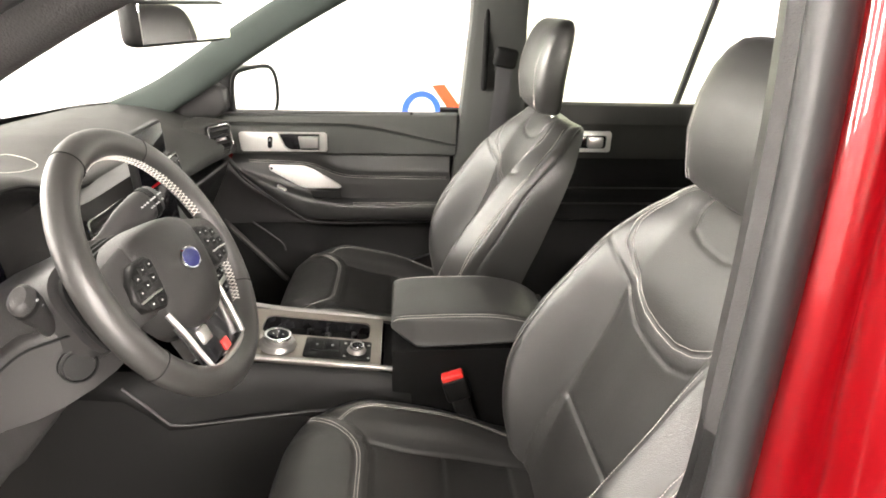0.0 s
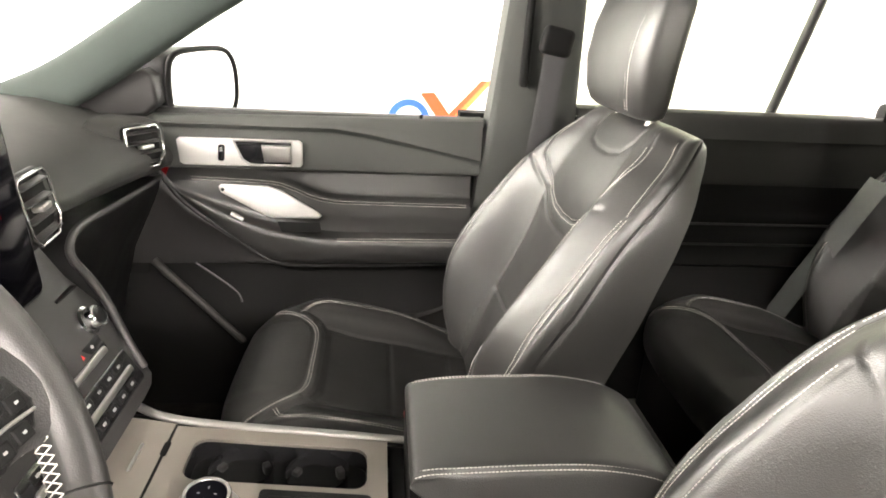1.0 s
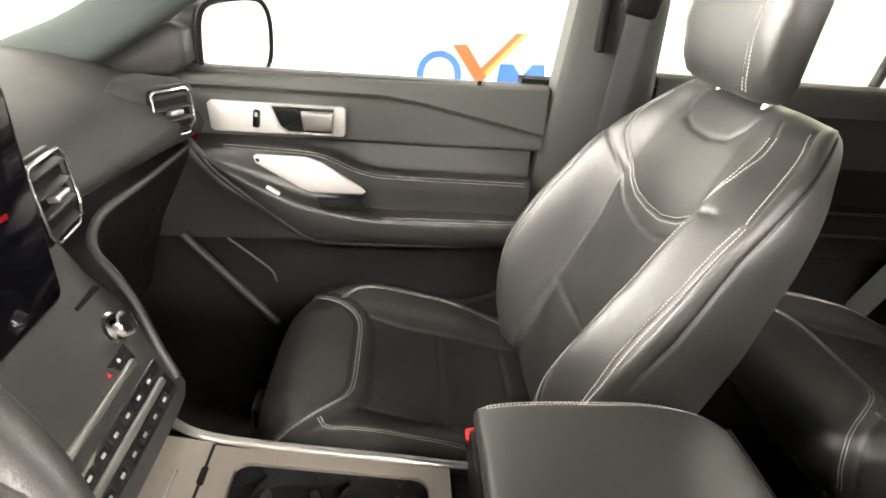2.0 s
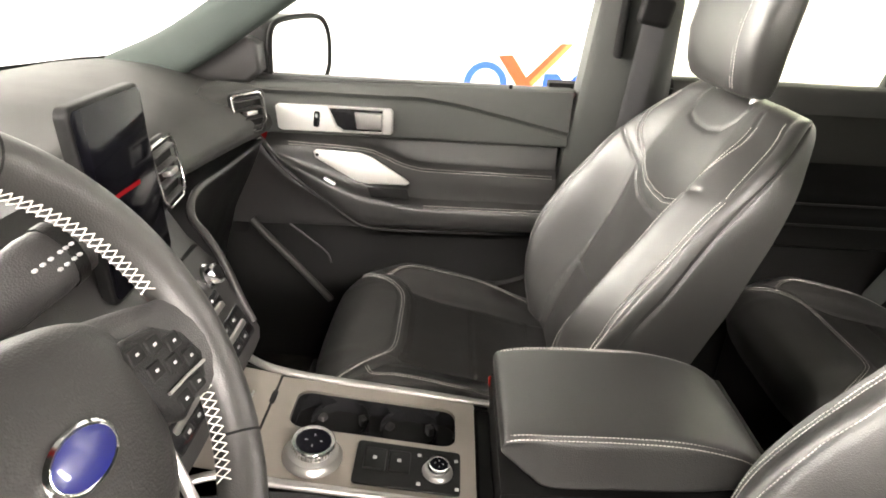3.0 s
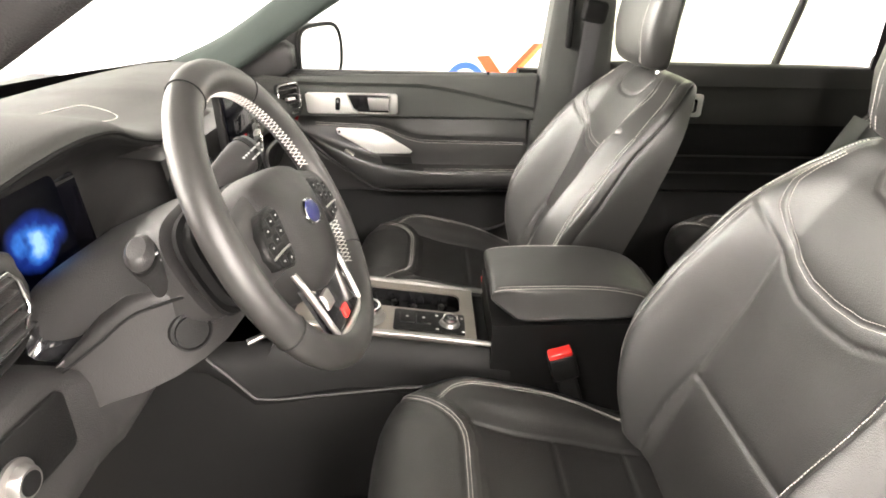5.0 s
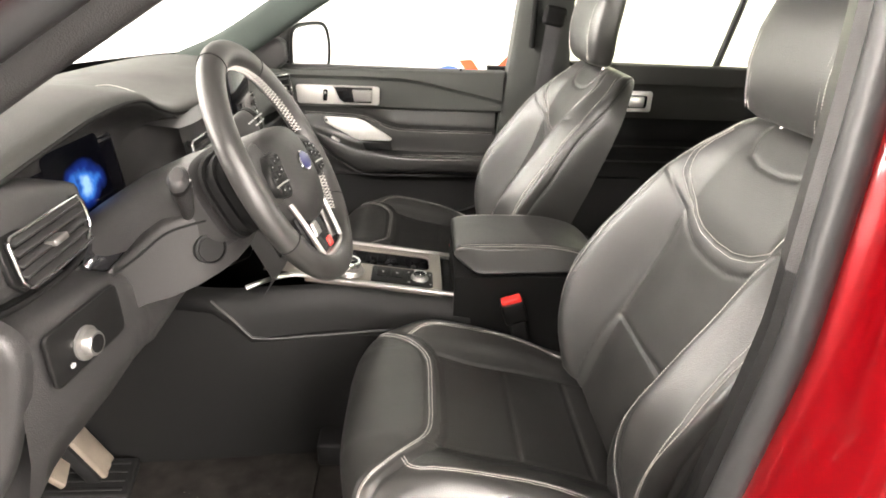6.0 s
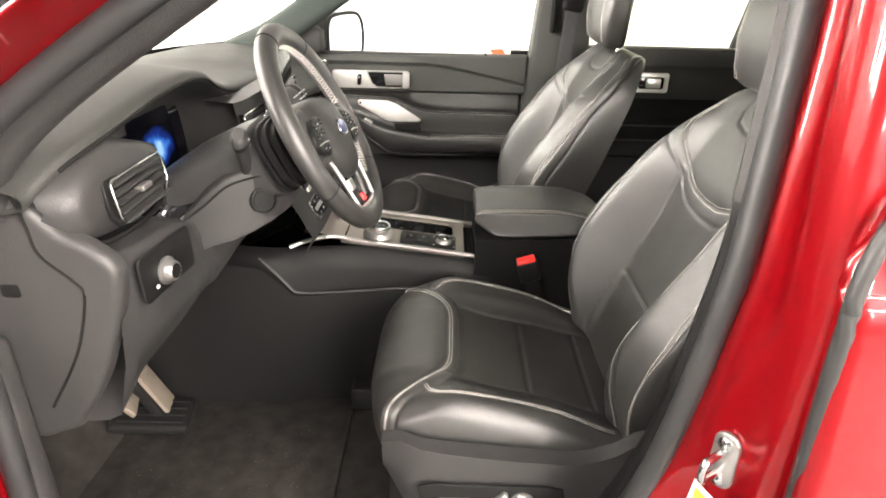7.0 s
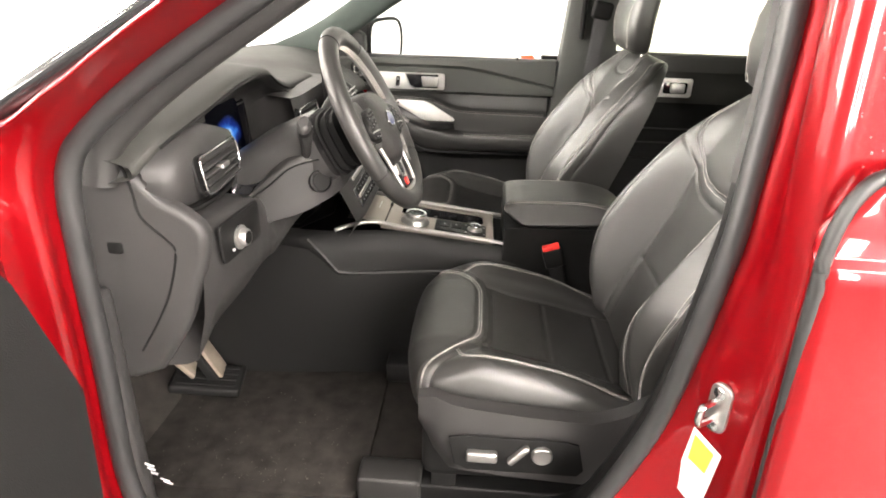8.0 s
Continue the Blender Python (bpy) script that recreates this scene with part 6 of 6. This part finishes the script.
shell("windscreen_moulding", sweep([Vector((-0.90, -0.83, 1.0)), Vector((-0.5, -0.835, 1.22)), Vector((-0.30, -0.83, 1.335)), Vector((-0.15, -0.82, 1.425)), Vector((0.2, -0.77, 1.62))], 0.024, 10, flat=0.7), GLOSS, "glossy black windscreen edge moulding", "trim")
shell("kick_panel", box(-0.6, -0.358, -0.79, -0.75, 0.46, 1.0, 0.012), PLASTIC_L, "dark kick panel in the footwell")
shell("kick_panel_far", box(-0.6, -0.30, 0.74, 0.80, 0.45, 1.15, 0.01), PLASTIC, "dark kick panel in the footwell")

# open driver door, swung well forward
FD = thing("driver_door", "open driver door with dark inner trim", "car door", (-0.352, -0.93, 0.4))
FD.rotation_euler = (0, 0, radians(-113))
part("inner_trim", plate([(0.0, -0.1), (1.02, -0.1), (1.04, 0.7), (0.05, 0.76), (0.03, 0.72), (-0.015, 0.55), (0.0, 0.3)], (0, 0.05, 0), (1, 0, 0), (0, 0, 1), 0.05, 0.015, 3), PLASTIC, FD)
part("outer_skin", box(0.0, 1.05, -0.06, -0.004, -0.1, 0.74, 0.02, 3), RED, FD, "red painted door skin")
part("arm_rest", box(0.25, 0.9, 0.05, 0.11, 0.4, 0.46, 0.02, 3), LEATHER, FD)
part("map_pocket", box(0.12, 0.9, 0.05, 0.09, 0.0, 0.25, 0.02, 3), PLASTIC_L, FD)

PR = thing("sill_print", "small white print on the lower door opening", "label")
for k, (dx, dz, w, h) in enumerate(((0.0, 0.0, 0.016, 0.004), (0.002, -0.008, 0.014, 0.004), (0.006, -0.017, 0.012, 0.004), (0.022, -0.03, 0.016, 0.002), (0.026, -0.036, 0.016, 0.002))):
    part("print_bar", moved(box(-w / 2, w / 2, -0.0006, 0.0006, -h / 2, h / 2, 0), pose(-0.328 + dx, -0.8025, 0.694 + dz, 0, 20, 0)), MARK, PR)

# pedals and mat
PD = thing("brake_pedal", "worn metal brake pedal arm with a black rubber foot", "pedal")
TAN_STEEL = mat("dull_tan_steel", (0.17, 0.145, 0.115), 0.6, 0.2, var=0.35, var_scale=30, rough_var=0.1)
part("pedal_arm", moved(box(-0.013, 0.013, -0.032, 0.032, -0.16, 0.16, 0.006), pose(-0.515, -0.285, 0.63, 0, -25, 12)), TAN_STEEL, PD, "worn tan steel arm")
part("arm_edge", moved(box(-0.011, 0.011, -0.010, 0.010, -0.165, 0.15, 0.003), pose(-0.51, -0.318, 0.622, 0, -25, 12)), BLACK, PD)
part("pedal_foot", moved(box(-0.085, 0.085, -0.055, 0.055, -0.012, 0.012, 0.008, 3), pose(-0.47, -0.30, 0.487, 0, 8, 10)), BLACK, PD, "black rubber foot")
for k in range(4):
    part("foot_rib", moved(box(-0.07, 0.07, -0.004, 0.004, 0.0, 0.003, 0.001), pose(-0.468, -0.30, 0.4985, 0, 8, 10) @ pose(0, -0.036 + 0.024 * k, 0)), BLACK, PD)
AP = thing("footrest", "worn tan steel plate in the footwell", "footrest")
part("footrest_plate", moved(box(-0.05, 0.05, -0.04, 0.04, -0.006, 0.006, 0.004), pose(-0.505, -0.352, 0.588, 0, 55, 20)), TAN_STEEL, AP)
MT = thing("floor_mat", "dark carpet floor mat in the driver footwell", "floor mat")
part("mat", plate([(-0.50, -0.62), (-0.04, -0.62), (-0.02, -0.6), (-0.02, -0.22), (-0.06, -0.19), (-0.48, -0.2), (-0.52, -0.24), (-0.53, -0.58)], (0, 0, 0.454), (1, 0, 0), (0, 1, 0), 0.008, 0.003), CARPET, MT)

# pale dust on the mat
specks = bmesh.new()
rnd = random.Random(4)
for k in range(200):
    x, y, r = rnd.uniform(-0.48, -0.06), -0.6 + 0.3 * rnd.random() ** 1.6, rnd.uniform(0.0006, 0.0018)
    c = [specks.verts.new((x + r * math.cos(2.1 * i) * rnd.uniform(0.5, 1.3), y + r * math.sin(2.1 * i), 0.4632 + 0.0006 * (i == 1))) for i in range(3)]
    specks.faces.new(c)
tagged(part("dust_specks", specks, mat("pale_dust", (0.07, 0.064, 0.055), 0.9), smooth=False), "fine pale dust specks on the floor mat", "dust", kind="stuff")
# water drops on the red paint behind the door opening
drops = bmesh.new()
for k in range(90):
    z = rnd.uniform(1.0, 1.5)
    x = lerp([(0.8, 0.548), (1.1, 0.552), (1.3, 0.545), (1.6, 0.545)], z) + rnd.uniform(0.02, 0.11)
    r = rnd.uniform(0.0007, 0.0018)
    ball = bmesh.new()
    bmesh.ops.create_icosphere(ball, subdivisions=1, radius=r)
    y = -0.91 + 0.10 * max(0, z - 1.15) + 0.1 * max(0.0, x - 0.58)
    join(drops, ball, Matrix.Translation((x, y, z)) @ Matrix.Diagonal((1, 0.6, 1.3, 1)))
tagged(part("water_drops", drops, mat("water_drop", (0.4, 0.1, 0.1), 0.05, spec=1.0)), "small water drops on the red pillar", "water", kind="stuff")

# mirrors
MR = thing("door_mirror", "black door mirror with a large glass", "mirror")
MX, MZ = Vector((0.325, 0.945, 0)), Vector((0, 0, 1))
cs = [(p.x, p.y) for p in spline([(-0.11, -0.074, 0), (0.03, -0.082, 0), (0.095, -0.076, 0), (0.125, -0.045, 0), (0.128, 0.02, 0), (0.108, 0.062, 0), (0.06, 0.08, 0), (-0.06, 0.08, 0), (-0.115, 0.066, 0), (-0.13, 0.02, 0), (-0.128, -0.05, 0)], 4, closed=True)]
MC = Vector((-0.185, 0.885, 1.211))
part("housing", plate(cs, MC - MX.cross(MZ) * 0.075, MX, MZ, 0.07, 0.012, 3), PLASTIC, MR)
part("glass_rim", sweep([MC + MX * a + MZ * b for a, b in cs], 0.0065, 8, closed=True, up=MX.cross(MZ)), BLACK, MR, "thin black mirror rim")
part("glass", plate([(a * 0.985, b * 0.985) for a, b in cs], MC - MX.cross(MZ) * 0.0005, MX, MZ, 0.0015, 0), MIRROR, MR, "bright mirror glass")
part("foot", box(-0.30, -0.24, 0.815, 0.86, 1.13, 1.158, 0.01), GLOSS, MR)
RV = thing("rear_view_mirror", "dark framed inside mirror below the roof", "mirror")
part("case", moved(box(-0.02, 0.02, -0.125, 0.125, -0.035, 0.035, 0.015, 3), pose(-0.1, 0.0, 1.457, 0, 0, -18)), PLASTIC, RV)
part("glass", moved(box(0.0201, 0.0215, -0.118, 0.118, -0.029, 0.029, 0.0), pose(-0.1, 0.0, 1.457, 0, 0, -18)), MIRROR, RV)
part("arm", sweep([(-0.12, 0.0, 1.465), (-0.2, 0.0, 1.5)], 0.012, 8), PLASTIC, RV)


# ---- rear seat ----
def second_row_chair(y):
    """A second-row chair with the same upholstery as the front seats."""
    t = thing("second_row_chair", "black leather rear seat with pale stitching behind the front seat", "car seat", (0.875, y, 0.0), group="rear seats")
    for c in SEATS[0].children:
        kind = c.name.split(".")[0]
        if kind in ("seat_insert", "seat_front", "seat_band", "seat_bolster", "seat_stitching", "back_insert", "back_bib", "back_yoke", "back_bolster", "side_panel", "back_stitching", "back_shell"):
            o = new(kind, c.data)
            o.parent = t
            if "stitching" in kind:
                tagged(o, "pale contrast stitching", kind="stuff")
    part("seat_base", box(0.0, 0.46, -0.22, 0.22, 0.452, 0.66, 0.02), BLACK, t)
    return t


second_row_chair(0.42)
second_row_chair(-0.42)
RB = thing("rear_seat_belt", "grey seat belt webbing beside the rear seat", "seat belt")
part("webbing", sweep([(1.235, 0.70, 0.70), (1.25, 0.655, 0.83), (1.27, 0.61, 0.96), (1.33, 0.60, 1.1)], 0.026, 12, flat=0.08, up=(1, 0.3, 0)), mat("grey_webbing", (0.10, 0.105, 0.10), 0.65, var=0.1, var_scale=40, grain=0.5, grain_scale=800), RB)


# ---- sign on the far wall: a blue ring, an orange-red tick and a blue block letter shape ----
SIGN = thing("wall_sign", "blue and orange-red sign shapes on the white booth wall", "sign")
SIGN_Y = 4.596
SIGN_Z = 0.008
BLUE_P = mat("blue_sign_vinyl", (0.02, 0.09, 0.62), 0.5)
ORANGE_P = mat("orange_red_sign_vinyl", (0.85, 0.07, 0.015), 0.5)
LIGHT_P = mat("light_orange_sign_vinyl", (0.9, 0.22, 0.06), 0.5)


def sign_piece(name, pts, m, lift=0.0):
    part(name, plate(pts, (0, SIGN_Y - lift, SIGN_Z), (1, 0, 0), (0, 0, 1), 0.004, 0), m, SIGN, smooth=False)


ring = bmesh.new()
ro, ri, cx, cz = 0.185, 0.125, 0.46, 0.52 + SIGN_Z
a = [(cx + ro * math.cos(t), cz + 1.05 * ro * math.sin(t)) for t in np.linspace(0, 2 * math.pi, 41)[:-1]]
b = [(cx + ri * math.cos(t), cz + 1.1 * ri * math.sin(t)) for t in np.linspace(0, 2 * math.pi, 41)[:-1]]
va = [ring.verts.new((x, SIGN_Y - 0.004, z)) for x, z in a]
vb = [ring.verts.new((x, SIGN_Y - 0.004, z)) for x, z in b]
for i in range(40):
    ring.faces.new((va[i], va[(i + 1) % 40], vb[(i + 1) % 40], vb[i]))
part("blue_ring", ring, BLUE_P, SIGN)
sign_piece("orange_tick", [(0.55, 0.765), (0.67, 0.775), (0.80, 0.60), (1.06, 0.885), (1.11, 0.885), (0.79, 0.44)], ORANGE_P, 0.0)
sign_piece("light_stroke", [(0.83, 0.565), (1.115, 0.887), (1.165, 0.890), (0.85, 0.525)], LIGHT_P, 0.002)
sign_piece("blue_block", [(0.92, 0.35), (0.95, 0.64), (1.06, 0.645), (1.14, 0.55), (1.22, 0.65), (1.32, 0.655), (1.36, 0.35)], BLUE_P, 0.001)


# empties of things move to the base of their parts
bpy.context.view_layer.update()
for ob in list(bpy.data.objects):
    if ob.parent is None and ob.type == "EMPTY" and ob.location.length < 1e-6 and ob.children:
        pts = [c.matrix_world @ Vector(b) for c in ob.children if c.type == "MESH" for b in c.bound_box]
        lo = [min(p[i] for p in pts) for i in range(3)]
        hi = [max(p[i] for p in pts) for i in range(3)]
        base = Vector(((lo[0] + hi[0]) / 2, (lo[1] + hi[1]) / 2, lo[2]))
        ob.location = base
        for c in ob.children:
            c.matrix_parent_inverse = Matrix.Translation(-base)
